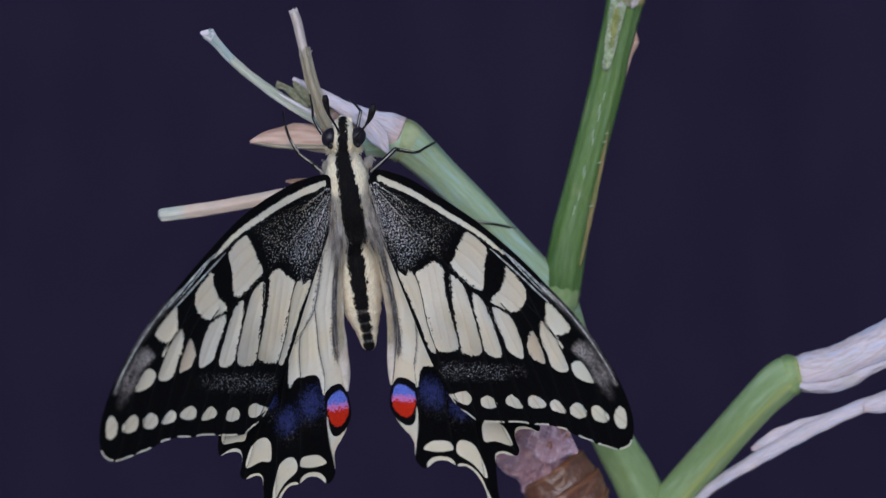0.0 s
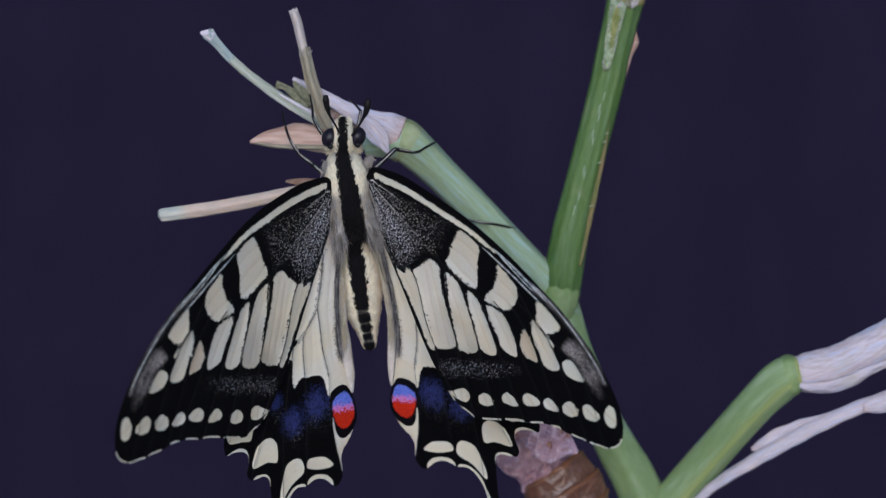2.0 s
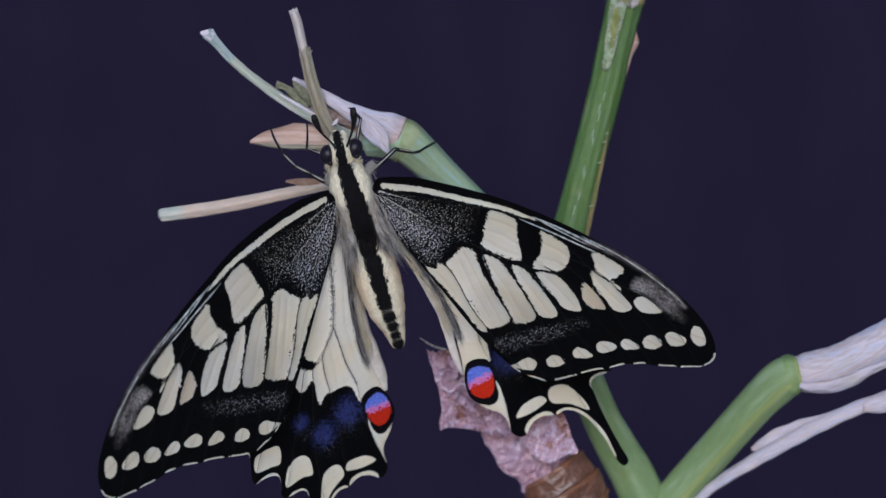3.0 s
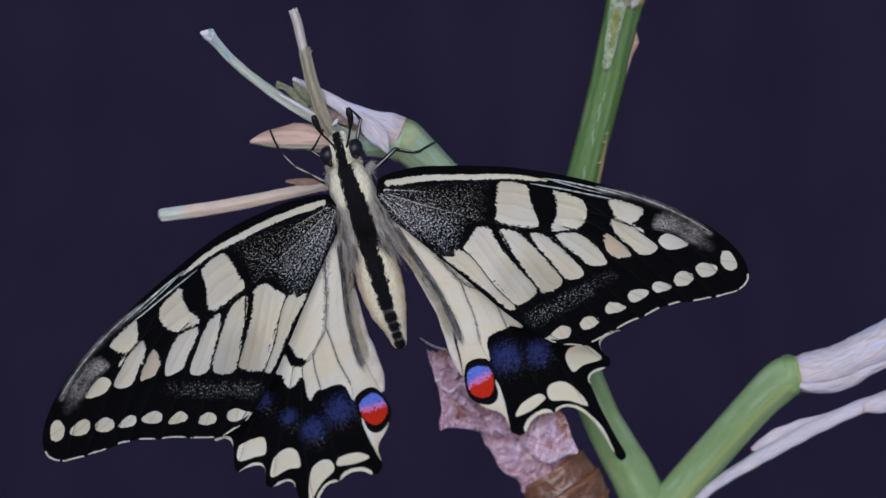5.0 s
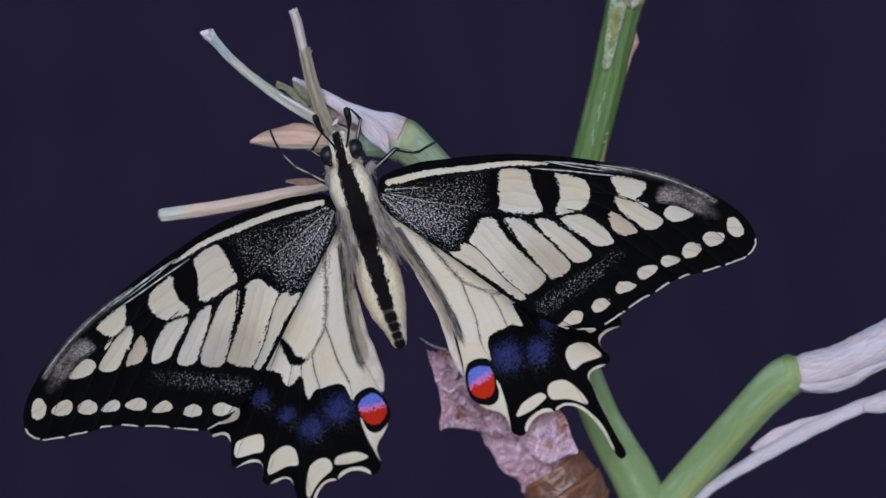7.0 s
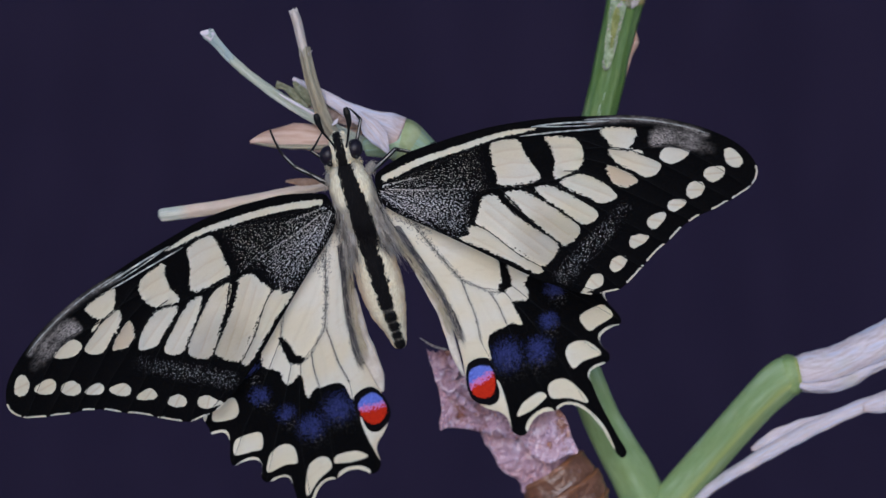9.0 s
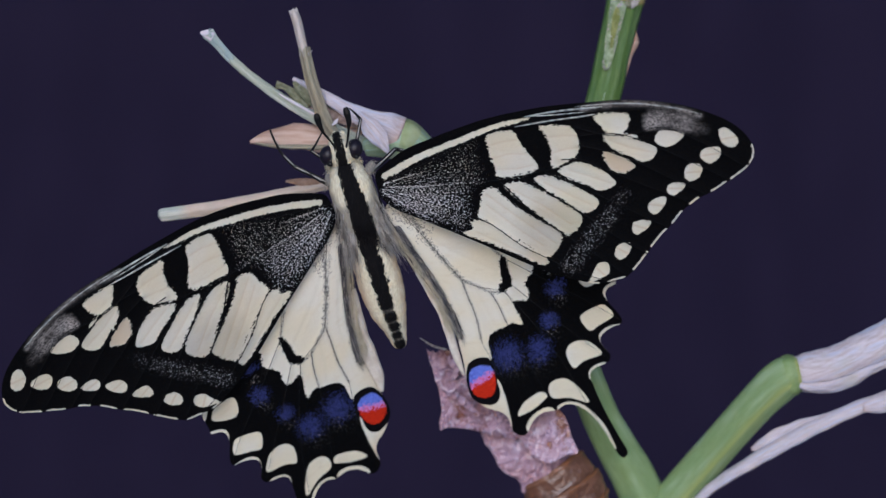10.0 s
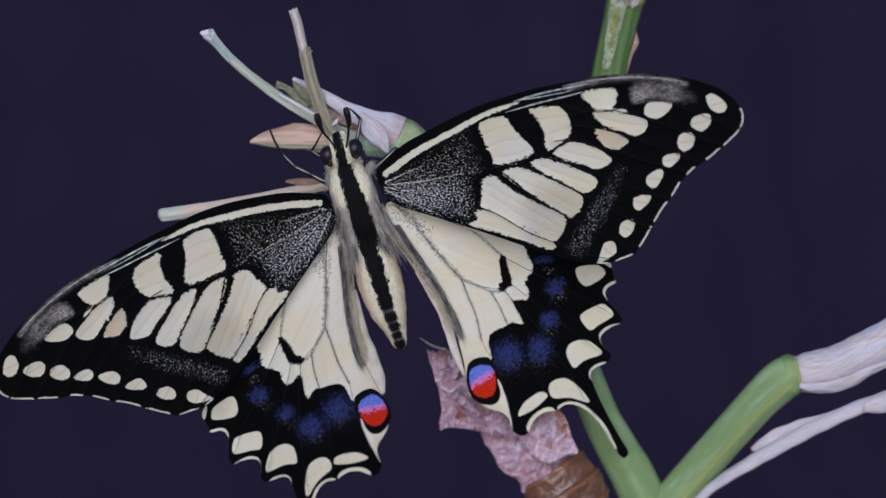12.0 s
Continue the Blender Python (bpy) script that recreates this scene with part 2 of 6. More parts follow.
def tube(path, radii, sides=14, flat=1.0, ribs=0, rib=0.06, rough=0.0, per=6, up=(0, -1, 0), cap=True, dry=None, seed=0, twist=0.0, jag=0.0, line=None):
    """A tapered stalk along a smooth path: verts, faces and the attributes along, round, dry."""
    c = curve(path, per)
    k = np.linspace(0, len(path) - 1, len(c))
    r = np.interp(k, np.arange(len(path)), radii)
    dr = np.interp(k, np.arange(len(path)), dry if dry is not None else [0.0] * len(path))
    tang = np.gradient(c, axis=0)
    tang /= np.linalg.norm(tang, axis=1)[:, None]
    run = np.r_[0, np.cumsum(np.linalg.norm(np.diff(c, axis=0), axis=1))]
    rng = np.random.RandomState(seed)
    ph = rng.rand(8) * 6.28
    verts, al, ro, dd, ln = [], [], [], [], []
    n0 = np.array(up, float)
    for i in range(len(c)):
        n = n0 - (n0 @ tang[i]) * tang[i]
        n /= np.linalg.norm(n)
        n0 = n
        b = np.cross(tang[i], n)
        for j in range(sides):
            a = 2 * math.pi * j / sides
            w = 1 + (rib * math.cos(ribs * a) if ribs else 0)
            if rough:
                w += rough * (math.sin(run[i] * 1.3 + ph[0] + 2 * a) + math.sin(run[i] * 2.9 + ph[1] - 3 * a) + 0.7 * math.sin(run[i] * 6.1 + ph[2] + 5 * a)) / 2.7
            a2 = a + twist * run[i]
            ends = jag * math.sin(4 * a + ph[3]) * (1 if i in (0, len(c) - 1) else 0) * (-1 if i == 0 else 1)
            verts.append(c[i] + r[i] * w * (math.cos(a2) * n * flat + math.sin(a2) * b) + tang[i] * ends)
            al.append(run[i]), ro.append(abs(math.sin(a / 2)) * 2 + 0.35 * math.sin(a)), dd.append(dr[i])
            ln.append(math.exp(-(((a - line[0] + math.pi) % (2 * math.pi) - math.pi) / line[1]) ** 2) if line else 0.0)
    faces = [(i * sides + j, i * sides + (j + 1) % sides, (i + 1) * sides + (j + 1) % sides, (i + 1) * sides + j)
             for i in range(len(c) - 1) for j in range(sides)]
    if cap:
        for i, turn in ((0, -1), (len(c) - 1, 1)):
            m = len(verts)
            verts.append(c[i] - tang[i] * (-turn) * 0.12 * r[i])
            al.append(run[i]), ro.append(1.0), dd.append(dr[i]), ln.append(0.0)
            ring = [i * sides + j for j in range(sides)]
            faces += [(ring[j], ring[(j + 1) % sides], m) if turn > 0 else (ring[(j + 1) % sides], ring[j], m) for j in range(sides)]
    return np.array(verts), faces, {"along": al, "round": ro, "dry": dd, "line": ln}


def stalk(name, path, radii, material, parent, label="", **k):
    v, f, at = tube(path, radii, **k)
    return piece(name, v, f, material, parent, path[0], at, label)


def blade(path, widths, cup=0.3, thick=0.18, across=8, per=8, seed=0, crumple=0.0, face=(0, -1, 0), dry=None, turn=None):
    """A thin leaf or flap with thickness: cupped across, crumpled along."""
    c = curve(path, per)
    k = np.linspace(0, len(path) - 1, len(c))
    w = np.interp(k, np.arange(len(path)), widths)
    dr = np.interp(k, np.arange(len(path)), dry if dry is not None else [0.0] * len(path))
    tw = np.interp(k, np.arange(len(path)), turn if turn is not None else [0.0] * len(path))
    tang = np.gradient(c, axis=0)
    tang /= np.linalg.norm(tang, axis=1)[:, None]
    run = np.r_[0, np.cumsum(np.linalg.norm(np.diff(c, axis=0), axis=1))]
    rng = np.random.RandomState(seed)
    ph = rng.rand(6) * 6.28
    top, low, al, ro, dd = [], [], [], [], []
    for i in range(len(c)):
        n = np.array(face, float) - (np.array(face, float) @ tang[i]) * tang[i]
        n /= np.linalg.norm(n)
        b = np.cross(tang[i], n)
        q = radians(tw[i])
        n, b = n * math.cos(q) + b * math.sin(q), b * math.cos(q) - n * math.sin(q)
        for j in range(across + 1):
            s = 2 * j / across - 1
            lift = -cup * w[i] * s * s + crumple * (math.sin(run[i] * 1.1 + 3 * s + ph[0]) + 0.6 * math.sin(run[i] * 2.7 - 4 * s + ph[1]))
            edge = 1 + 0.045 * math.sin(run[i] * 1.9 + ph[2] + (1.5 if s > 0 else 0)) * abs(s)
            p = c[i] + b * s * w[i] * edge + n * lift
            top.append(p), low.append(p - n * thick)
            al.append(run[i]), ro.append(s * 1.2 + 1.2), dd.append(dr[i])
    m, a1 = len(top), across + 1
    faces = []
    for i in range(len(c) - 1):
        for j in range(across):
            q = (i * a1 + j, i * a1 + j + 1, (i + 1) * a1 + j + 1, (i + 1) * a1 + j)
            faces.append(q), faces.append(tuple(x + m for x in q[::-1]))
    rim = [j for j in range(a1)] + [i * a1 + across for i in range(1, len(c))]
    rim += [(len(c) - 1) * a1 + j for j in range(across - 1, -1, -1)] + [i * a1 for i in range(len(c) - 2, 0, -1)]
    for x, y in zip(rim, rim[1:] + rim[:1]):
        faces.append((y, x, x + m, y + m))
    return np.array(top + low), faces, {"along": al * 2, "round": ro * 2, "dry": dd * 2}


def leaf(name, path, widths, material, parent, label="", **k):
    v, f, at = blade(path, widths, **k)
    return piece(name, v, f, material, parent, path[0], at, label)


def ball(centre, rx, ry, rz, rings=12, sides=18, turn=0.0):
    v, f = [], []
    c, s = math.cos(radians(turn)), math.sin(radians(turn))
    for i in range(rings + 1):
        t = math.pi * i / rings
        for j in range(sides):
            a = 2 * math.pi * j / sides
            x, y, z = rx * math.sin(t) * math.cos(a), ry * math.sin(t) * math.sin(a), rz * math.cos(t)
            v.append((centre[0] + c * x + s * z, centre[1] + y, centre[2] - s * x + c * z))
    for i in range(rings):
        for j in range(sides):
            f.append((i * sides + j, (i + 1) * sides + j, (i + 1) * sides + (j + 1) % sides, i * sides + (j + 1) % sides))
    return np.array(v), f


# ---------------------------------------------------------------- the setting
def setting():
    # unseen ground, light grey so that it bounces light up to the wings
    g = plain_material("bounce_grey", (0.34, 0.33, 0.33), (0.42, 0.41, 0.41), 30, 0.6, 0.3, 0.2)
    v = [(-4000, -4000, 0), (4000, -4000, 0), (4000, 4000, 0), (-4000, 4000, 0)]
    me = bpy.data.meshes.new("ground")
    me.from_pydata([tuple(c / 1000 for c in p) for p in v], [], [(0, 1, 2, 3)])
    me.materials.append(g)
    tagged(new("ground", me), "unseen plain grey ground that bounces light up to the plant", "ground", kind="structure")
    # a hanging cloth with shallow folds
    m = Mat("navy_cloth", 0.95, 0.05)
    weave = m.noise(60, 3.0, m.place(1, 1, 0.4))
    m.colour(m.mix(m.step(weave, 0.3, 0.7), BACK[0], BACK[1]))
    nx, nz = 60, 24
    verts, faces = [], []
    for i in range(nx + 1):
        for j in range(nz + 1):
            x, z = -0.8 + 1.6 * i / nx, 1.1 * j / nz
            verts.append((x, 0.62 + 0.0012 * math.sin(x * 9) + 0.0005 * math.sin(x * 23 + z * 3), z))
    for i in range(nx):
        for j in range(nz):
            a = i * (nz + 1) + j
            faces.append((a, a + nz + 1, a + nz + 2, a + 1))
    back = [(x, y + 0.004, z) for x, y, z in verts]
    n = len(verts)
    faces += [tuple(q + n for q in f[::-1]) for f in faces]
    me = bpy.data.meshes.new("backdrop")
    me.from_pydata(verts + back, [], faces)
    me.polygons.foreach_set("use_smooth", [True] * len(me.polygons))
    me.materials.append(m.m)
    tagged(new("backdrop", me), "dark navy cloth hanging behind the plant", "backdrop", kind="structure")


BACK = ((0.0127, 0.0099, 0.0246), (0.0156, 0.0120, 0.0288))

# ---------------------------------------------------------------- the plant


def plant():
    p = thing("plant_stem", (28.73, 20, -10.96), "cut green plant stem with dry papery sheaths and twigs", "plant")
    stalk("lower_stem", [(28.73, 20, -10.96), (32.82, 24, 82.69), (29.64, 24, 165.37), (25.1, 22.5, 185.52), (21.62, 21.5, 193.82), (19.7, 21, 197.33), (17.64, 20, 201.16), (16.09, 19, 204.98), (14.63, 18.5, 208.76), (13.54, 18, 212.23), (12.78, 17.6, 215.36)],
          [2.6, 2.6, 2.7, 2.65, 2.45, 2.3, 2.05, 1.95, 1.9, 1.95, 1.8], GREEN_PALE, p, "smooth green lower stem", ribs=5, rib=0.05, sides=40, seed=1, per=8)
    stalk("upper_stalk", [(12.64, 17, 213.49), (13.18, 16.4, 216.31), (13.61, 16.2, 219.13), (14.23, 16, 222.56), (14.97, 15.8, 225.68), (16.51, 15.4, 231.9), (18.05, 15, 238.11), (18.67, 14.8, 241.22), (19.53, 14.6, 244.94), (20.14, 14.4, 247.54), (20.32, 14.3, 248.28)],
          [2.0, 2.15, 2.1, 2.0, 1.88, 1.8, 1.85, 1.85, 1.9, 2.05, 2.1], STEM, p, "bright green ribbed stalk, cut at the top",
          ribs=11, rib=0.03, sides=44, dry=[0, 0, 0, 0, 0, 0, 0, 0, 0.2, 0.8, 1], seed=2, per=10, jag=0.25)
    rng = random.Random(77)
    for path, ks in (([(18.34, 13, 239.39), (16.44, 13.5, 231.85), (14.65, 13.85, 224.41)], 5), ([(17.84, 12.98, 238.03), (15.88, 13.55, 230.61), (14.16, 13.95, 223.17)], 4)):
        a, c, d = (Vector(q) for q in path)
        for k in range(ks):
            u = (k + 0.3 + 0.5 * rng.random()) / ks
            q = [(1 - x) ** 2 * a + 2 * x * (1 - x) * c + x * x * d for x in (u, u + 0.025, u + 0.05 + 0.03 * rng.random())]
            leaf("wax_dash", [tuple(x + Vector((0, -0.04, 0))) for x in q], [0.02, 0.055, 0.02], WAX, p, cup=0, thick=0.12, per=3, across=3)
    stalk("collar", [(12.45, 16.9, 212.7), (12.72, 16.7, 214.2), (13.02, 16.5, 215.5), (13.22, 16.3, 216.4)], [1.9, 2.22, 2.18, 2.02], NODE, p, "paler collar at the foot of the stalk", ribs=11, rib=0.02, sides=44, cap=False)
    # frayed, whitish cut end
    rng = random.Random(5)
    for k in range(16):
        x, z = 18.75 + 2.6 * rng.random(), 246.3 + 1.1 * rng.random()
        y = 14.3 - 2.0 * math.sqrt(max(0.05, 1 - ((x - 20.1) / 2.0) ** 2)) - 0.15
        leaf("frayed_skin", [(x, y, z), (x + 0.25 * rng.random(), y - 0.15, z + 0.3), (x + 0.5 * rng.random() - 0.2, y, z + 0.7)], [0.1, 0.22, 0.06], FRAY if k % 3 else SCRAP, p, cup=0.4, thick=0.08, crumple=0.06, per=3, across=4, seed=k)
    # worn strip and torn skin on the stalk
    leaf("worn_strip", [(17.77, 12.75, 239.63), (17.89, 12.65, 240.12), (18.13, 12.6, 241.1), (18.56, 12.45, 243.45), (18.93, 12.35, 245.42), (19.29, 12.25, 247.15)], [0.22, 0.46, 0.54, 0.72, 0.85, 0.95], WORN, p,
         "whitish worn strip with the skin gone", cup=-0.12, thick=0.15, crumple=0.05, seed=3, across=14, per=14)
    spine = curve([(17.77, 12.55, 239.63), (17.89, 12.45, 240.12), (18.13, 12.4, 241.1), (18.56, 12.25, 243.45), (18.93, 12.15, 245.42), (19.29, 12.05, 247.15)], 8)
    # tiny pale flecks stand in for sparkle on and around the worn strip
    for k in range(48):
        i = rng.randrange(len(spine) - 1)
        u = i / len(spine)
        x, y, z = spine[i]
        x += (0.3 + 0.6 * u) * (rng.choice((-1, 1)) * (0.75 + 0.3 * rng.random()) if k % 4 else 1.6 * rng.random() - 0.8)
        r = 0.05 + 0.06 * rng.random()
        leaf("sparkle_fleck", [(x, y, z), (x + 0.03, y - 0.05, z + r), (x + 0.05, y, z + 2 * r)], [0.6 * r, r, 0.3 * r], FRAY, p, cup=0.4, thick=0.08, per=2, across=3, seed=k)
    leaf("bare_patch", [(18.43, 12.35, 242.02), (18.67, 12.25, 243.68), (18.92, 12.15, 245.29), (19.1, 12.1, 246.4)], [0.1, 0.3, 0.42, 0.2], MOSS, p, "yellowish bare pith", cup=-0.1, thick=0.12, crumple=0.03, seed=61)
    leaf("torn_skin", [(20.03, 14.8, 239.04), (20.78, 14.8, 241.53), (21.34, 14.8, 242.77), (21.22, 14.8, 244.02)], [0.15, 0.22, 0.32, 0.1], TAN_LEAF, p,
         "brown dry flake of skin", cup=0.2, thick=0.12, seed=4, turn=[20, 30, 35, 30])
    leaf("brown_seam", [(14.82, 15, 218.19), (15.87, 14.8, 223.05), (17.22, 14.4, 229.26), (18.32, 14, 234.66)], [0.40, 0.50, 0.42, 0.15], SEAM, p,
         "brown dry seam along the stalk", cup=0.35, thick=0.1, crumple=0.02, seed=21, turn=[-48, -48, -48, -48])
    for q in ((17.76, 13.9, 232.67), (17.5, 13.7, 231.73), (16.94, 13.6, 229.43), (16.02, 13.9, 224.66)):
        b = Vector(q)
        leaf("scar", [tuple(b), tuple(b + Vector((0.25, -0.15, 0.05))), tuple(b + Vector((0.5, 0, 0.12)))], [0.06, 0.1, 0.05], WORN, p, cup=0, thick=0.08, per=3, across=3)
    stalk("left_branch", [(13.79, 18, 212.54), (11.95, 17, 215.5), (10.05, 16.2, 217.69), (6.72, 15, 221.12), (3.47, 13.6, 224.53), (0.06, 11.6, 227.9), (-2.58, 9.6, 230.38), (-4.41, 8.6, 231.71), (-6.37, 8.4, 231.46), (-8.52, 8.4, 230.97)],
          [1.7, 1.8, 1.8, 1.82, 1.85, 1.88, 2.1, 2.35, 1.7, 0.9], PALE_STEM, p, "pale bluish green side branch", ribs=7, rib=0.04, sides=36,
          dry=[0, 0, 0, 0, 0, 0, 0.1, 0.3, 0.1, 0], seed=5, per=8, line=(-1.25, 0.35))
    stalk("right_branch", [(23.8, 22, 189.05), (25.64, 21, 191.96), (28.35, 20, 195.3), (31.41, 18, 199.06), (34.38, 16, 202.65), (36.6, 15, 205), (37.87, 14.6, 205.95), (39.29, 14.5, 206.26)],
          [1.8, 2.1, 2.12, 2.08, 2.12, 2.3, 2.3, 1.85], GREEN_PALE, p, "green side branch with a swollen node", ribs=5, rib=0.035, sides=36,
          dry=[0, 0, 0, 0, 0, 0, 0.38, 0.6], seed=6, per=8, line=(0.32, 0.16))
    # dry sheath that goes on from the right branch
    stalk("right_sheath", [(38.43, 14.6, 206.32), (40.03, 14.4, 206.39), (42.91, 14, 207.08), (46.27, 13.5, 208.65), (49.31, 13, 210.15), (52.96, 12.5, 211.89)],
          [1.75, 2.2, 2.2, 2.15, 2.3, 2.3], SHEATH, p, "whitish lilac papery sheath", flat=0.7, rough=0.035, ribs=3, rib=0.06, sides=36, seed=7, per=8)
    leaf("right_flap", [(38.78, 13, 204.95), (41.21, 12.5, 204.59), (44.27, 12.2, 205.28), (47.03, 12, 206.71), (49.32, 12, 207.7)], [0.3, 0.72, 0.8, 0.55, 0.3], SHEATH, p, "", cup=0.35, crumple=0.07, seed=8, turn=[35, 30, 25, 25, 25], across=12)
    leaf("dry_leaf", [(27.53, 19, 191.53), (29.34, 18, 193.35), (31.76, 16.8, 195.18), (34.37, 15.8, 196.8), (39.3, 14.6, 199.66), (43.86, 14.2, 201.86), (47.57, 14, 203.3), (50.65, 13.8, 204.11)],
         [0.5, 0.62, 0.7, 0.78, 0.85, 0.8, 0.75, 0.9], SHEATH, p, "long whitish dry leaf, curled lengthwise", cup=0.45, thick=0.25, crumple=0.035, seed=9,
         turn=[-35, -35, -30, -25, -20, -15, -10, -10])
    leaf("leaf_flap", [(34.14, 16.8, 197.81), (35.22, 16.3, 198.27), (37.06, 15.9, 199.35), (39.63, 15.4, 200.5), (42.7, 15, 201.76)], [0.2, 0.7, 0.85, 0.7, 0.25], SHEATH, p, "greyish flap of the dry leaf", cup=0.2, crumple=0.08, seed=45, dry=[0.6, 0.5, 0.3, 0.1, 0], across=12)
    leaf("leaf_end", [(46.14, 13.4, 202.58), (48.1, 13.2, 202.96), (51.79, 13, 203.71)], [0.5, 1.0, 1.2], SHEATH, p, "", cup=0.3, crumple=0.06, seed=10, dry=[0.6, 0.4, 0.4])
    for path, r, material in (([(-3.8, 8.75, 231.34), (-4.29, 8.6, 231.71), (-4.78, 8.55, 231.83)], [2.3, 2.42, 2.3], NODE_OLIVE), ([(37.81, 14.6, 205.95), (38.49, 14.55, 206.13), (39.05, 14.5, 206.26)], [2.28, 2.3, 2.0], NODE)):
        stalk("node_ring", path, r, material, p, "yellowish ring at the node", ribs=7, rib=0.03, sides=36, cap=False, per=5)
    # papery end of the left branch, behind the head
    leaf("white_sheath", [(-4.63, 6.4, 232.25), (-6.33, 5.8, 233.09), (-8.77, 5.9, 234.25), (-11.21, 6.3, 235.54), (-13.67, 6.9, 237.09), (-16.26, 7.4, 238.46)],
         [2.15, 1.75, 1.05, 0.75, 0.5, 0.2], SHEATH, p, "white lilac papery sheath", cup=0.35, thick=0.2, crumple=0.05, seed=11, dry=[0.62, 0.48, 0.3, 0.35, 0.1, 0])
    leaf("sheath_tongue", [(-9.11, 5.1, 234.64), (-7.83, 4.7, 233.17), (-6.8, 4.7, 231.84), (-5.77, 5, 230.21)], [0.35, 1.1, 1.0, 0.12], SHEATH, p, "pale lilac tongue of the sheath", cup=0.25, crumple=0.09, seed=12, across=14, per=12, dry=[0.3, 0.05, 0.05, 0.4])
    leaf("brown_sheath", [(-6.37, 8.2, 234.02), (-9.42, 7.8, 234.44), (-12.17, 7.6, 235.35), (-14.93, 7.8, 236.5), (-15.9, 8, 236.9)],
         [0.9, 1.2, 1.15, 0.7, 0.15], BROWN_DRY, p, "brown curled dry sheath", cup=0.4, crumple=0.12, seed=13, turn=[15, 15, 20, 10, 0])
    leaf("rolled_leaf", [(-8.82, 8.5, 231.95), (-12.48, 8, 232.12), (-16.14, 7.6, 232.29), (-19.19, 7.4, 231.98), (-20.89, 7.3, 231.55)], [1.5, 1.55, 1.4, 0.75, 0.15], TAN_LEAF, p,
         "pinkish tan dry leaf, rolled at its edge", cup=0.45, thick=0.3, crumple=0.06, seed=14, turn=[10, 10, 8, 5, 0])
    leaf("leaf_rim", [(-20.25, 6.6, 231.47), (-17.92, 6.3, 231.15), (-14.87, 6.2, 231.09), (-11.83, 6.4, 231.03), (-9.39, 6.6, 231.1)], [0.08, 0.2, 0.26, 0.28, 0.2], DRY, p, "greyish rolled rim", cup=0.5, thick=0.2, crumple=0.02, seed=62, turn=[-20] * 5)
    for path, w in (([(-14.6, 7.2, 235.33), (-15.83, 7.4, 236.56), (-17.06, 7.6, 237.49), (-18.1, 7.6, 237.79)], [0.45, 0.6, 0.32, 0.42]), ([(-13.67, 6.8, 235.56), (-14.59, 6.9, 236.42), (-15.51, 7, 237.28), (-16.12, 7, 238.07)], [0.4, 0.6, 0.5, 0.2]),
                    ([(-10.32, 7, 235.02), (-11.84, 6.9, 235.62), (-13.06, 7, 236.06)], [0.3, 0.5, 0.2])):
        leaf("sheath_scrap", path, w, SCRAP, p, "greenish brown scrap of sheath", cup=0.5, crumple=0.12, thick=0.15, seed=41)
    leaf("dry_scrap", [(-11.29, 9, 226.81), (-13.73, 8.6, 227.11), (-15.68, 8.4, 227.29), (-17.09, 8.4, 227.35)], [0.3, 0.5, 0.4, 0.1], UMBER, p, "brown dry scrap", cup=0.3, seed=15)
    stalk("twig", [(-7.61, 9, 230.98), (-11.14, 8.2, 232.67), (-13.82, 7.6, 234.18), (-17.22, 7, 236.12), (-20.73, 6.4, 238.65), (-22.2, 6.1, 239.9), (-22.75, 6, 240.42)],
          [0.60, 0.60, 0.58, 0.54, 0.52, 0.50, 0.47], TWIG, p, "pale grey-green dry twig", ribs=4, rib=0.16, sides=32, seed=16, flat=0.7, rough=0.06, per=9, twist=0.05, jag=0.25)
    stalk("twig_end", [(-21.9, 6.1, 239.6), (-23.1, 6, 240.75), (-24.0, 5.8, 241.75), (-24.7, 5.6, 242.55), (-25.36, 5.4, 243.29)], [0.36, 0.40, 0.40, 0.46, 0.66], TWIG_BLUE, p,
          "bluish flared end of the twig", ribs=4, rib=0.18, sides=32, seed=26, flat=0.55, rough=0.06, per=9, jag=0.2)
    leaf("twig_rim", [(-17.7, 6.1, 236.75), (-16.2, 6.4, 235.85), (-14.4, 6.8, 234.85), (-12.6, 7.1, 233.85)], [0.06, 0.15, 0.16, 0.08], LILAC, p, "lilac rim of the twig", cup=0.3, thick=0.1, per=5, across=4)
    leaf("twig_tip", [(-24.74, 5.2, 242.79), (-25.4, 5.1, 243.15), (-26.13, 5.1, 243.27)], [0.55, 0.5, 0.12], LILAC, p, "", cup=0.4, thick=0.12, per=4)
    stalk("upright_twig", [(-11.68, 5.4, 232.22), (-12.89, 5.2, 234.34), (-14.03, 5, 237.68), (-14.76, 5, 240.72), (-14.88, 5, 241.57)], [0.58, 0.64, 0.62, 0.56, 0.56], DRY, p,
          "grey-brown upright dry twig", ribs=4, rib=0.14, sides=32, seed=17, jag=0.2, line=(-0.75, 0.22))
    stalk("twig_core", [(-14.82, 5, 240.72), (-15.19, 5, 242.23), (-15.67, 5, 244.36), (-16.1, 5, 245.58)], [0.42, 0.48, 0.5, 0.46], DRY, p, "paler broken end of the twig", ribs=3, rib=0.12, sides=32, seed=18, jag=0.3, dry=[1, 1, 1, 1], line=(-0.7, 0.2))
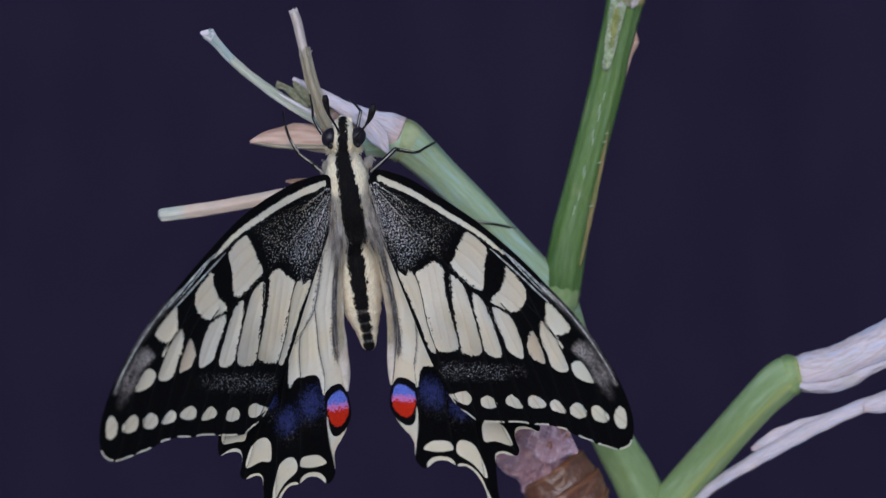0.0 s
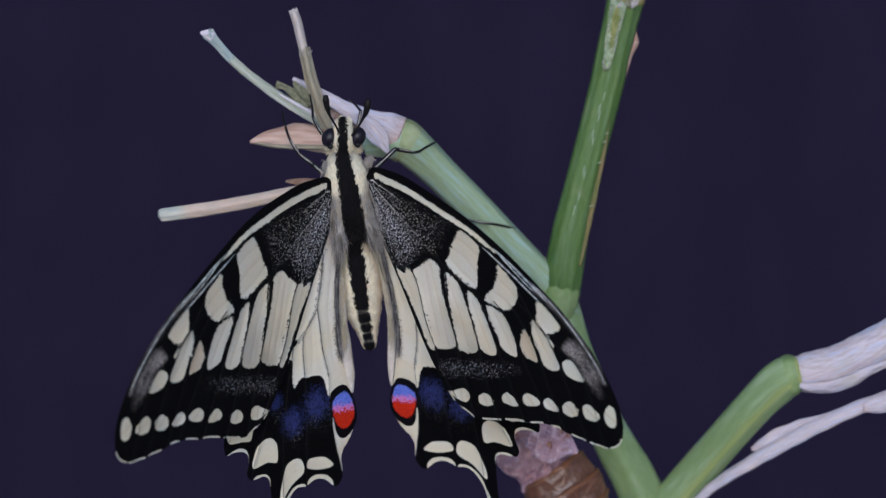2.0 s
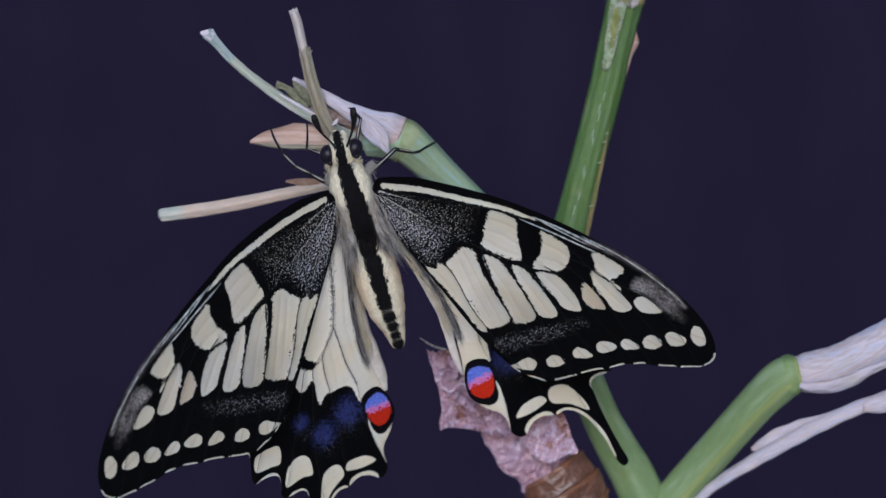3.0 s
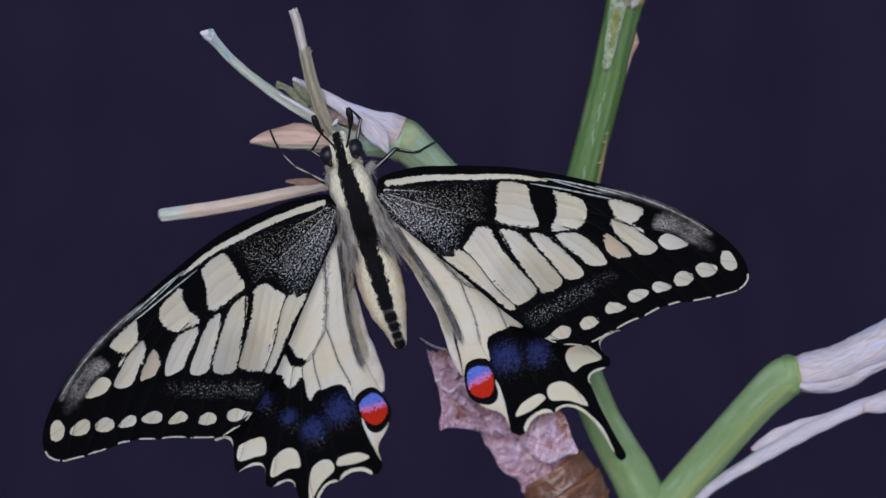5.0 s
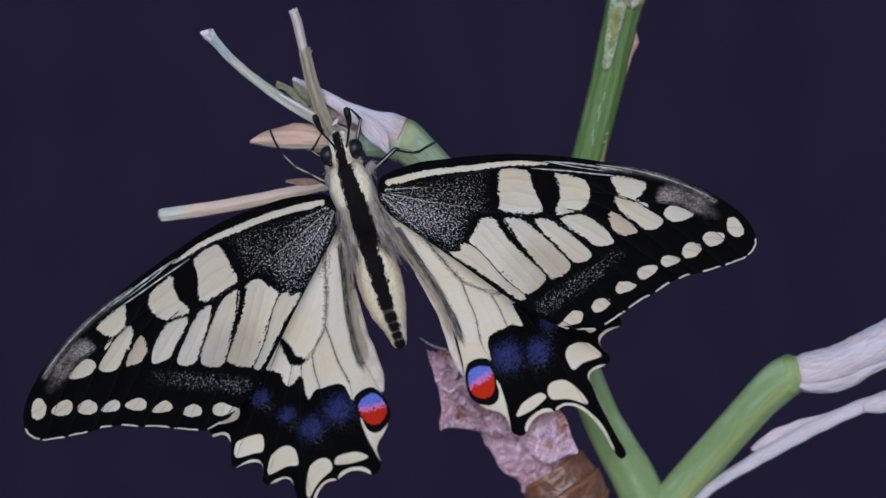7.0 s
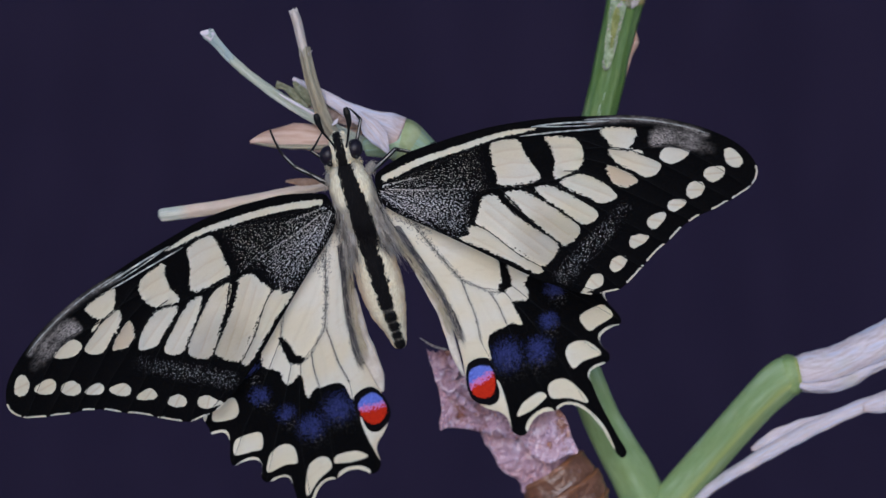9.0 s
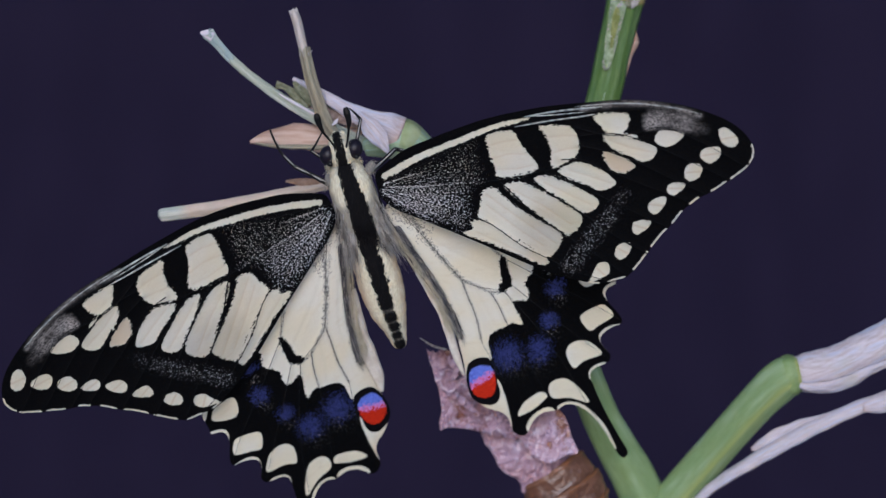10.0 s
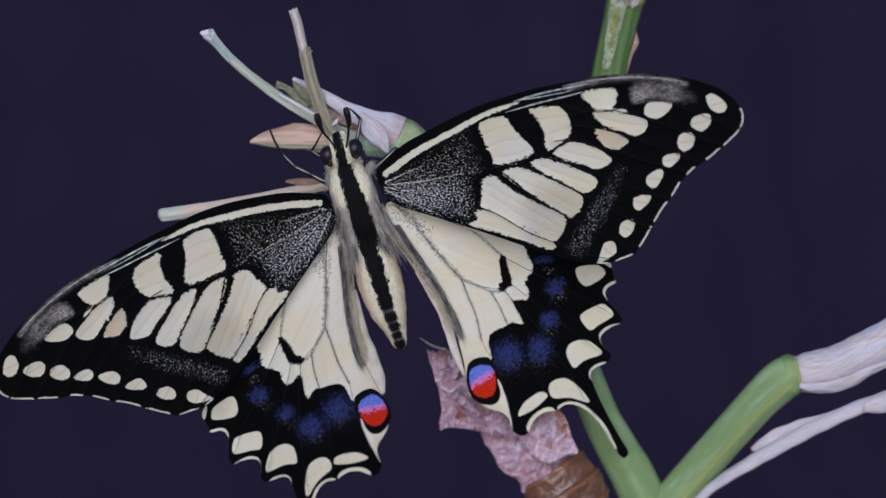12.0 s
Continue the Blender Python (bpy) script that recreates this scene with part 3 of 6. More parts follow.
    for k, (x, z) in enumerate(((-15.45, 240.75), (-15.1, 240.95), (-14.35, 240.8), (-14.25, 241.05), (-15.0, 240.6), (-13.75, 236.7), (-14.4, 238.9), (-13.35, 235.2))):
        leaf("fibre", [(x, 4.3, z), (x + 0.12 - 0.1 * (k % 3), 4.25, z + 0.16), (x + 0.2 - 0.18 * (k % 3), 4.3, z + 0.34)], [0.04, 0.06, 0.015], FRAY if k < 5 else SCRAP, p, cup=0.2, thick=0.06, per=2, across=2)
    stalk("level_twig", [(-9.34, 9.5, 227.62), (-11.29, 9.2, 227.18), (-16.19, 8.8, 226.19), (-22.3, 8.5, 224.9), (-27.19, 8.3, 224.1), (-30.2, 8.2, 223.7), (-30.62, 8.2, 223.64)], [0.35, 0.42, 0.6, 0.7, 0.72, 0.7, 0.52],
          CUT_TWIG, p, "pale dry twig, cut straight at its end", ribs=5, rib=0.08, sides=24, seed=19, rough=0.03, dry=[0.9, 0.9, 1, 0.8, 0.6, 0.1, 0.0])
    leaf("crumb", [(-11.9, 4.6, 233.29), (-11.53, 4.4, 233.65), (-11.28, 4.4, 234.01)], [0.08, 0.22, 0.03], LILAC, p, "", cup=0.3, thick=0.1, per=4)
    return p


FRAY = plain_material("frayed_skin", (0.28, 0.25, 0.23), (0.60, 0.55, 0.55), 900, 0.5, 0.4, 0.5)
SCRAP = plain_material("scrap_brown", (0.13, 0.135, 0.075), (0.37, 0.36, 0.26), 420, 0.7, 0.2, 0.4)
NODE_OLIVE = plain_material("node_olive", (0.27, 0.32, 0.13), (0.37, 0.42, 0.25), 320, 0.55, 0.3, 0.2)
NODE = plain_material("node_green", (0.18, 0.27, 0.08), (0.27, 0.35, 0.16), 320, 0.55, 0.3, 0.2)
WORN = plain_material("worn_white", (0.10, 0.155, 0.04), (0.40, 0.46, 0.32), 1500, 0.6, 0.4, 0.8)
MOSS = plain_material("pith_yellow", (0.13, 0.15, 0.03), (0.30, 0.31, 0.12), 1300, 0.7, 0.2, 0.6)
WAX = plain_material("wax_white", (0.16, 0.25, 0.12), (0.34, 0.44, 0.33), 900, 0.6, 0.3)
SEAM = plain_material("brown_seam", (0.14, 0.16, 0.05), (0.22, 0.16, 0.08), 500, 0.7, 0.2, 0.3)
LILAC = plain_material("lilac_paper", (0.56, 0.51, 0.57), (0.72, 0.67, 0.73), 220, 0.6, 0.3, 0.3)
BROWN_DRY = plain_material("brown_paper", (0.22, 0.15, 0.12), (0.50, 0.40, 0.38), 300, 0.7, 0.2, 0.4)
TAN_LEAF = plain_material("tan_leaf", (0.34, 0.19, 0.125), (0.62, 0.47, 0.39), 330, 0.6, 0.3, 0.5, (0.12, 1, 1))
UMBER = plain_material("umber_scrap", (0.20, 0.12, 0.08), (0.38, 0.26, 0.19), 330, 0.7, 0.2, 0.4)


# ---------------------------------------------------------------- the empty pupal case
def crumpled(name, outline, depth, material, parent, label, step=0.14, fold=0.5, seed=0, dry=0.0, thick=0.14):
    """A thin crumpled skin inside an outline; depth(x, z) gives its smooth form, sharp creases run over it."""
    loop = curve(outline, 5, True)
    p, faces = wing_grid(np.c_[loop[:, 0], loop[:, 2]], step)
    top, dd = [], []
    for x, z in p:
        q = Vector((x, z * 0.8, seed))
        crease = 0.9 * abs(noise.noise(q * 0.5)) + 0.6 * abs(noise.noise(q * 1.3)) + 0.42 * abs(noise.noise(q * 3.0)) + 0.16 * noise.noise(q * 5.5)
        y = depth(x, z) + fold * (crease - 0.35)
        top.append((x + 0.1 * noise.noise(q * 1.9), y, z + 0.1 * noise.noise(q * 1.7 + Vector((5, 1, 2)))))
        # creases get brown and ridges pale: their shade and highlights put into the colour
        dd.append(dry + 0.9 * max(0.0, crease - 0.42) - 0.6 * max(0.0, 0.36 - crease))
    n = len(top)
    top = np.array(top)
    low = top + [0, thick, 0]
    edges = collections.Counter(tuple(sorted((f[k], f[(k + 1) % 4]))) for f in faces for k in range(4))
    rim = [(f[k], f[(k + 1) % 4]) for f in faces for k in range(4) if edges[tuple(sorted((f[k], f[(k + 1) % 4])))] == 1]
    allf = list(faces) + [tuple(x + n for x in f[::-1]) for f in faces] + [(y, x, x + n, y + n) for x, y in rim]
    return piece(name, np.vstack([top, low]), allf, material, parent, outline[0], {"dry": dd * 2}, label)


def shell_material(name, lilac, stain_shade, rough, depth, worn_glint):
    m = Mat(name, rough, 0.75)
    n = m.noise(210, 4.0)
    f = m.noise(720, 3.0)
    c = m.mix(m.step(n, 0.32, 0.66), lilac[0], lilac[1])
    # the third tone of the lilac skin stands in for highlights
    c = m.mix(m.calc("MULTIPLY", m.step(f, 0.52, 0.72), 0.45), c, lilac[2])
    lim = m.calc("MULTIPLY_ADD", m.calc("SUBTRACT", n, 0.5), 0.7, m.attr("dry"))
    # brown staining, with the shade of the creases painted in
    c = m.mix(m.step(lim, 0.22, 0.6), c, stain_shade)
    # pale ridges: highlights put into the colour
    c = m.mix(m.calc("MULTIPLY", m.step(m.attr("dry"), -0.01, -0.17), m.step(f, 0.3, 0.6)), c, worn_glint)
    m.colour(c)
    m.bump(m.calc("MULTIPLY_ADD", f, 0.4, m.calc("ABSOLUTE", m.calc("SUBTRACT", n, 0.5))), depth, 0.0012)
    return m.m


def pupal_case():
    lilac = shell_material("pupal_skin", ((0.33, 0.18, 0.205), (0.47, 0.325, 0.42), (0.71, 0.62, 0.76)), (0.22, 0.095, 0.07), 0.2, 1.0, (0.80, 0.72, 0.86))
    brown = shell_material("pupal_shell", ((0.08, 0.030, 0.014), (0.135, 0.054, 0.027), (0.22, 0.115, 0.085)), (0.19, 0.075, 0.03), 0.38, 0.6, (0.40, 0.28, 0.26))
    p = thing("pupal_case", (14.47, 17.5, 193.13), "empty split pupal case, lilac above and brown below", "cocoon")
    crumpled("upper_sheet", [(-1.81, 15, 208.92), (-1.43, 15, 208.61), (-1.12, 15, 208.79), (-0.81, 15, 208.42), (-0.25, 15, 209.04), (0.12, 15, 208.79), (1, 15, 208.67), (2.24, 15, 206.99), (2.99, 15, 204.81), (4.73, 15, 203.13), (7.72, 15, 201.14), (8.34, 15, 199.15), (5.98, 15, 199.4), (3.98, 15, 199.89),
              (2.37, 15, 200.2), (1, 15, 200.33), (0, 15, 200.08), (-0.25, 15, 199.83), (-0.37, 15, 200.45), (-0.44, 15, 200.89), (-0.19, 15, 201.7), (-0.25, 15, 203.13), (-0.5, 15, 204.5), (-0.93, 15, 205.62), (-1.12, 15, 206.68), (-1.49, 15, 207.61)],
             lambda x, z: 14.6 + 0.05 * (x - 10) ** 2 * 0.2, lilac, p, "torn crumpled lilac sheet of the shell", fold=1.9, seed=3.1, dry=0.04)
    # the neck and the ringed body of the case
    v, f, at = tube([(4.13, 17, 201.17), (5.57, 17, 200.05), (7.13, 17, 198.67), (8.89, 17.2, 197.28), (10.64, 17.4, 196.02), (12.03, 17.6, 194.63), (12.78, 17.8, 193.49)],
                    [0.8, 1.65, 2.3, 2.8, 3.3, 3.5, 3.2], sides=88, flat=0.6, ribs=5, rib=0.05, rough=0.05, per=16, seed=31, cap=False, dry=[0.4, 0.35, 0.28, 0.2, 0.22, 0.4, 0.6])
    for i in range(len(v)):
        q = Vector(v[i])
        v[i] += 0.42 * np.array(noise.noise_vector(q * 0.4)) + 0.2 * np.array(noise.noise_vector(q * 0.95)) + [0, 0.5 * abs(noise.noise(q * 0.6)) + 0.55 * abs(noise.noise(q * 1.4)) + 0.35 * abs(noise.noise(q * 2.8)), 0]
    piece("neck", v, f, lilac, p, (14.47, 17.5, 193.13), at, "crumpled lilac neck of the shell")
    crumpled("wing_plate", [(8.14, 14, 199.69), (8.76, 14, 201.74), (9.38, 14, 203.17), (11.86, 14, 202.92), (13.41, 14, 201.56), (14.16, 14, 199.44), (14.84, 14, 197.58), (13.41, 14, 197.33), (12.48, 14, 196.71), (11.43, 14, 196.46), (10.18, 14, 196.96), (9.38, 14, 197.95)],
             lambda x, z: 13.6 + 0.09 * (x - 12.3) ** 2 * 0.5 + 0.07 * math.sin(13 * (z + 0.3 * x)) + 0.05 * math.sin(13 * (x - 0.3 * z)), lilac, p, "smoother lilac plate of the shell", fold=0.5, seed=8.7, dry=0.06)
    # each ring of the brown body flares a little over the next
    ends = [(12.03, 17.6, 195.51), (13.16, 17.8, 193.62), (14.37, 18.2, 191.33), (15.63, 18.6, 188.79), (16.84, 19, 186.44), (17.99, 19.4, 184.33)]
    wide = [4.2, 4.6, 4.5, 4.0, 2.9, 1.2]
    for k in range(5):
        a, b = Vector(ends[k]), Vector(ends[k + 1])
        v, f, at = tube([tuple(a.lerp(b, q)) for q in (-0.12, 0.0, 0.12, 0.5, 0.9, 1.1)], [wide[k] * 0.9, wide[k] * 1.0, wide[k] * 0.99, (wide[k] + wide[k + 1]) * 0.485, wide[k + 1] * 0.965, wide[k + 1] * 0.9],
                        sides=44, flat=0.6, rough=0.02, per=8, seed=50 + k, cap=False, dry=[0.4, 0.5, 0.25, 0, 0, 0.1])
        for i in range(len(v)):
            q = Vector(v[i])
            v[i] += 0.55 * np.array(noise.noise_vector(q * 0.22)) + 0.18 * np.array(noise.noise_vector(q * 0.7)) + 0.06 * np.array(noise.noise_vector(q * 1.9))
        piece("segment", v, f, brown, p, tuple(a), at, "glossy brown ring of the shell")
    crumpled("torn_flap", [(0.12, 14, 209.07), (0.62, 14, 208.88), (1.37, 14, 208.51), (1.99, 14, 207.33), (1.74, 14, 206.15), (0.99, 14, 205.41), (0.81, 14, 205.9), (1.18, 14, 206.71), (0.62, 14, 207.33), (0.37, 14, 208.26)],
             lambda x, z: 13.7, lilac, p, "torn brownish flap of the shell", fold=1.4, seed=14.2, dry=0.2)
    crumpled("torn_ridge", [(1.37, 14, 204.29), (2.11, 14, 203.92), (3.23, 14, 202.92), (4.1, 14, 201.8), (3.6, 14, 201.56), (2.61, 14, 202.43), (1.74, 14, 203.17)],
             lambda x, z: 13.5, lilac, p, "raised torn ridge of the shell", fold=1.2, seed=21.5, dry=0.1)
    stalk("silk_thread", [(0.37, 14, 208.95), (-0.87, 13.6, 209.27), (-1.74, 13.4, 209.71), (-2.54, 13.2, 210.27)], [0.12, 0.11, 0.08, 0.03], GREY_HAIR, p, "grey silk thread", sides=6)
    return p


FOLD = plain_material("fold_cream", (0.55, 0.48, 0.40), (0.74, 0.69, 0.61), 900, 0.8, 0.1, 0.3)
SLATE_HAIR = plain_material("slate_hair", (0.035, 0.034, 0.042), (0.13, 0.125, 0.14), 900, 0.6, 0.25)
DUN_HAIR = plain_material("dun_hair", (0.16, 0.14, 0.12), (0.40, 0.36, 0.31), 900, 0.65, 0.25)
GREY_HAIR = plain_material("grey_hair", (0.30, 0.275, 0.25), (0.58, 0.54, 0.49), 900, 0.6, 0.3)

# ---------------------------------------------------------------- the butterfly


def wing_grid(outline, step):
    """A fine sheet inside an outline: places, faces."""
    lo, hi = outline.min(0) - step, outline.max(0) + step
    gx, gy = np.arange(lo[0], hi[0], step), np.arange(lo[1], hi[1], step)
    px, py = np.meshgrid(gx, gy, indexing="ij")
    p = np.c_[px.ravel(), py.ravel()]
    d, spot = within(p, outline)
    keep = d > -0.95 * step
    p = np.where((d < 0)[:, None], spot, p)
    number = -np.ones(len(p), int)
    number[keep] = np.arange(keep.sum())
    ny = len(gy)
    faces = []
    k = keep.reshape(len(gx), ny)
    full = k[:-1, :-1] & k[1:, :-1] & k[1:, 1:] & k[:-1, 1:]
    dd = d.reshape(len(gx), ny)
    full &= (dd[:-1, :-1] + dd[1:, :-1] + dd[1:, 1:] + dd[:-1, 1:]) > -1.2 * step
    for i, j in zip(*np.nonzero(full)):
        a = i * ny + j
        faces.append((number[a], number[a + ny], number[a + ny + 1], number[a + 1]))
    return p[keep], faces


def union(p, loops):
    return np.max([within(p, q)[0] for q in loops], 0)


def soft_spot(p, x, y, a, b, turn=0.0):
    c, s = math.cos(radians(turn)), math.sin(radians(turn))
    u, v = (p[:, 0] - x) * c + (p[:, 1] - y) * s, -(p[:, 0] - x) * s + (p[:, 1] - y) * c
    return np.clip(1.25 - np.hypot(u / a, v / b), 0, 1)


def patch(points):
    return curve(points, 5, True)


# fore wing, from its root, in millimetres: outward and forward
FORE_FRONT = [(-0.25, -0.13), (-0.22, 0.93), (1.16, 2.47), (2.9, 3.96), (4.94, 5.14), (7.96, 6.78), (11.22, 8.31), (14.78, 9.59), (18.03, 10.55), (21.65, 11.39), (24.46, 12.03), (27.33, 12.35),
              (30.19, 12.43), (33.04, 12.12), (35.52, 11.5), (37.27, 10.67), (38.46, 9.57), (39.04, 8.52)]
FORE_EDGE = [(39.02, 7.52), (38.5, 6.5), (37.5, 5.41), (36.38, 4.44), (35.33, 3.47), (33.71, 2.3), (32.4, 0.89), (31.45, -0.64), (30.25, -2.3), (29.24, -4.01), (28.09, -6.05), (27.08, -7.33), (25.73, -7.99),
             (24.01, -8.6)]
FORE_BACK = [(21.58, -8.47), (18.85, -7.98), (16.13, -7.23), (12.51, -6.07), (8.88, -4.97), (5.26, -3.94), (1.93, -2.96), (0.32, -1.87)]

FRONT_CELLS = [
    [(11.18, 6.49), (12.96, 7.22), (14, 7.25), (14.7, 6.2), (15.41, 5.34), (16.77, 3.81), (16.02, 2.98), (14.6, 2.25), (12.65, 2.08), (12.19, 3.26), (11.61, 4.5)],
    [(16.69, 8.07), (17.8, 8.48), (19.93, 8.53), (20.93, 6.93), (20.71, 5.48), (19.65, 4.51), (18.54, 3.86), (18.13, 4.47), (18.04, 5.79), (17.4, 7.21)],
    [(22.28, 10.09), (24.06, 10.64), (25.65, 10.74), (25.93, 10), (25.41, 8.67), (24.01, 8.38), (22.93, 9.11)],
    [(25.41, 8.61), (26.26, 8.69), (27.11, 8.34), (26.25, 8.25)],
    [(23.39, 8.12), (25.04, 8.29), (26.86, 8.02), (28.91, 7.51), (28.82, 6.38), (27.83, 5.73), (26.44, 6.13), (24.33, 6.83)],
    [(23.52, 6.18), (24.98, 6.15), (26.91, 5.26), (26.59, 4.69), (25.67, 4.17), (24.28, 4.63)],
    [(19.01, 3.49), (20.32, 4.53), (21.42, 4.81), (23.54, 4.24), (24.97, 3.21), (24.9, 2.64), (23.48, 1.92), (22.09, 2.38), (20.28, 2.84)],
]
REAR_CELLS = [
    [(16.49, 2.3), (17.48, 2.83), (18.51, 2.92), (20.62, 2.16), (23.27, 0.97), (23.18, -0.16), (22.01, -0.75), (20.57, -0.04), (18.11, 1.22)],
    [(13.48, 1.16), (14.95, 1.76), (16.35, 1.48), (18.82, 0.48), (21.7, -1.07), (21.54, -2.58), (20.48, -3.49), (19.46, -3.01), (17.01, -1.38), (14.91, -0.18)],
    [(11.12, 0.08), (11.83, 0.66), (12.57, 0.76), (13.03, 0.28), (14.91, -1.04), (17.28, -2.2), (19.77, -3.37), (19.79, -4.5), (19.3, -5.65), (18.54, -6.26), (17.12, -5.49), (14.26, -4.21), (11.39, -3.11), (10.88, -2.57), (11.05, -1.3)],
    [(10.27, -3.4), (11.38, -3.06), (14.25, -4.2), (17.11, -5.47), (18.53, -6.24), (18.63, -7.07), (17.77, -7.18), (15.13, -6.33), (12.24, -5.5), (9.58, -4.85), (10.4, -4.16)],
    [(29.01, 9.14), (30.06, 9.48), (31.64, 9.39), (31.25, 8.44), (30.01, 7.66), (28.81, 8.07)],
]
FORE_CELLS = FRONT_CELLS + REAR_CELLS
FORE_SPOTS = [((36.39, 9.45), 1.12), ((34.63, 7.4), 1.08), ((33.06, 5.23), 0.98), ((31.36, 3.18), 0.92), ((29.61, 1.07), 1.12), ((28.08, -1.6), 1.0), ((26.42, -4.52), 1.0), ((24.35, -7.21), 1.32)]        # middle and half length
FORE_MARKS = [
    [(35.25, 10.18), (36.09, 10.45), (37.25, 9.49), (37.11, 8.62), (36.27, 8.52), (35.53, 9.07)],
    [(33.84, 7.86), (34.69, 8.31), (35.64, 8.16), (35.54, 7.17), (34.63, 6.39), (33.69, 6.86), (33.59, 7.43)],
    [(32.26, 5.74), (33.12, 6.26), (33.9, 5.92), (33.67, 4.79), (32.81, 4.21), (32.18, 4.62)],
    [(30.76, 3.63), (31.62, 3.96), (32.33, 3.84), (32.07, 3.13), (31.2, 2.42), (30.54, 2.7), (30.51, 3.2)],
    [(29.0, 1.55), (29.98, 2.09), (30.46, 1.98), (30.31, 1.1), (29.55, 0.06), (28.83, 0.29), (28.68, 0.91)],
    [(27.37, -1.14), (28.23, -0.78), (29.15, -0.82), (28.68, -1.73), (27.8, -2.47), (27.33, -2.23), (27.23, -1.65)],
    [(25.85, -4.01), (26.72, -3.47), (27.28, -3.7), (27.09, -4.73), (26.28, -5.53), (25.68, -5.17), (25.63, -4.53)],
    [(23.92, -6.36), (24.79, -5.99), (25.21, -6.56), (25.1, -7.34), (24.22, -8.01), (23.27, -8.44), (23.51, -7.4)],
]
FORE_STRIPE = [(0.74, 0.52), (2.98, 2.33), (5.45, 3.9), (7.92, 5.28), (11.01, 6.99), (13.47, 8.11), (15.62, 8.92)]
FORE_STREAKS = [[(15.01, 8.97), (17.77, 9.85), (20.84, 10.62), (22.98, 11.12)], [(14.07, 7.82), (17.75, 8.98), (20.81, 9.81), (22.35, 10.28)], [(15.62, 9.11), (18.38, 9.68), (21.13, 10.32)], [(20.23, 10.73), (23.9, 11.58), (27.26, 11.98), (30.61, 12), (33.34, 11.69)]]
MAIN_VEINS = [
    [(0.47, -0.61), (6.59, 0.67), (12.7, 1.7), (16.88, 3.19), (18.53, 3.67)],
    [(1.1, 0.34), (6.66, 3.68), (11.61, 6.94), (17.14, 9.02), (22.66, 10.61), (26.94, 11.34)],
    [(17.61, 3.21), (20.63, 2.35), (23.65, 1.36), (27.27, 0.07), (30.89, -1.21)],
    [(15.15, 2.27), (19.06, 0.61), (22.97, -1.42), (25.97, -3.09), (28.98, -4.4)],
    [(13, 1.59), (16.88, -1.57), (20.48, -3.61), (23.49, -5.16), (27.09, -7.2)],
    [(1.07, -1.1), (10.77, -2.73), (15.57, -5.18), (18.89, -6.47), (22.21, -7.58), (25.36, -8.06)],
]
OUTER_VEINS = [
    [(19.17, 4.88), (21.31, 5.12), (23.72, 4.43), (27.05, 3.51), (33.09, 1.85)],
    [(20.86, 6.67), (23.77, 6.44), (27.4, 5.53), (29.82, 4.65), (34.64, 2.95)],
    [(20.89, 7.74), (23.21, 8.3), (25.65, 8.43), (29.28, 7.52), (32.9, 6.29), (36.94, 4.89)],
    [(20.18, 8.66), (23.82, 8.19), (26.88, 8.83), (29.33, 9.77), (33.57, 8.69), (38.5, 6.5)],
]
FORE_VEINS = MAIN_VEINS + OUTER_VEINS

# hind wing
HIND_FRONT = [(0, 0), (0.89, 0.74), (6.79, -0.08), (13.02, -1.5), (19.29, -3.78), (23.09, -5.93), (24.64, -7.38), (24.99, -8.31)]
HIND_SCALLOPS = [(25.22, -9.23), (25.38, -9.83), (24.54, -10.31), (24.26, -10.94), (24.61, -11.81), (25.39, -12.7), (26.04, -13.51), (26.08, -14.23), (25.35, -14.52), (24.27, -15.19), (23.82, -16.01),
                 (24.23, -16.88), (24.95, -17.63), (25.04, -18.36), (24.45, -18.91), (23.31, -19.44), (22.91, -20.21), (23.26, -21.14)]
HIND_TAIL = [(24.02, -22.87), (25.25, -25.28), (26.6, -27.7), (27.47, -29.11), (27.62, -29.77), (27.21, -30.21), (26.57, -29.79), (25.77, -28.44), (24.63, -26.56), (23.13, -24.72), (21.6, -23.73), (20.42, -23.54),
             (19.64, -23.96), (19.09, -24.19), (17.93, -24.39), (16.98, -25.13), (16.53, -26.02), (16.26, -26.72), (15.78, -27.02), (15.09, -26.86)]
HIND_BACK = [(14.57, -26.31), (14.01, -24.85), (13.11, -24.08), (11.98, -23.77), (10.97, -23.13), (10.06, -22.3), (9.46, -21.22), (9.14, -19.64), (8.73, -17.66), (8.14, -15.55), (7.42, -13.42), (6.41, -11.61),
             (5.08, -9.59), (3.49, -7.22), (1.76, -4.66), (0.56, -2.64), (-0.19, -1.16)]
HIND_DISC = [(0.6, 0.36), (6.8, -0.34), (11.8, -1.9), (14.38, -4.18), (15.17, -5.33), (15.46, -6.26), (16.07, -7.34), (15.23, -9.05), (15.72, -10.38), (15.32, -11.08), (13.84, -11.01), (14.33, -12.14),
             (15.15, -13.88), (13.9, -13.62), (12.94, -14.16), (11.8, -14.82), (11.41, -15.65), (11.73, -17.1), (11.71, -18.08), (10.5, -19.84), (9.11, -20.29), (8.28, -15.95), (7.43, -13.62), (5.29, -10.05), (3.43, -7.22), (0.75, -2.84), (-0.07, -1.17)]
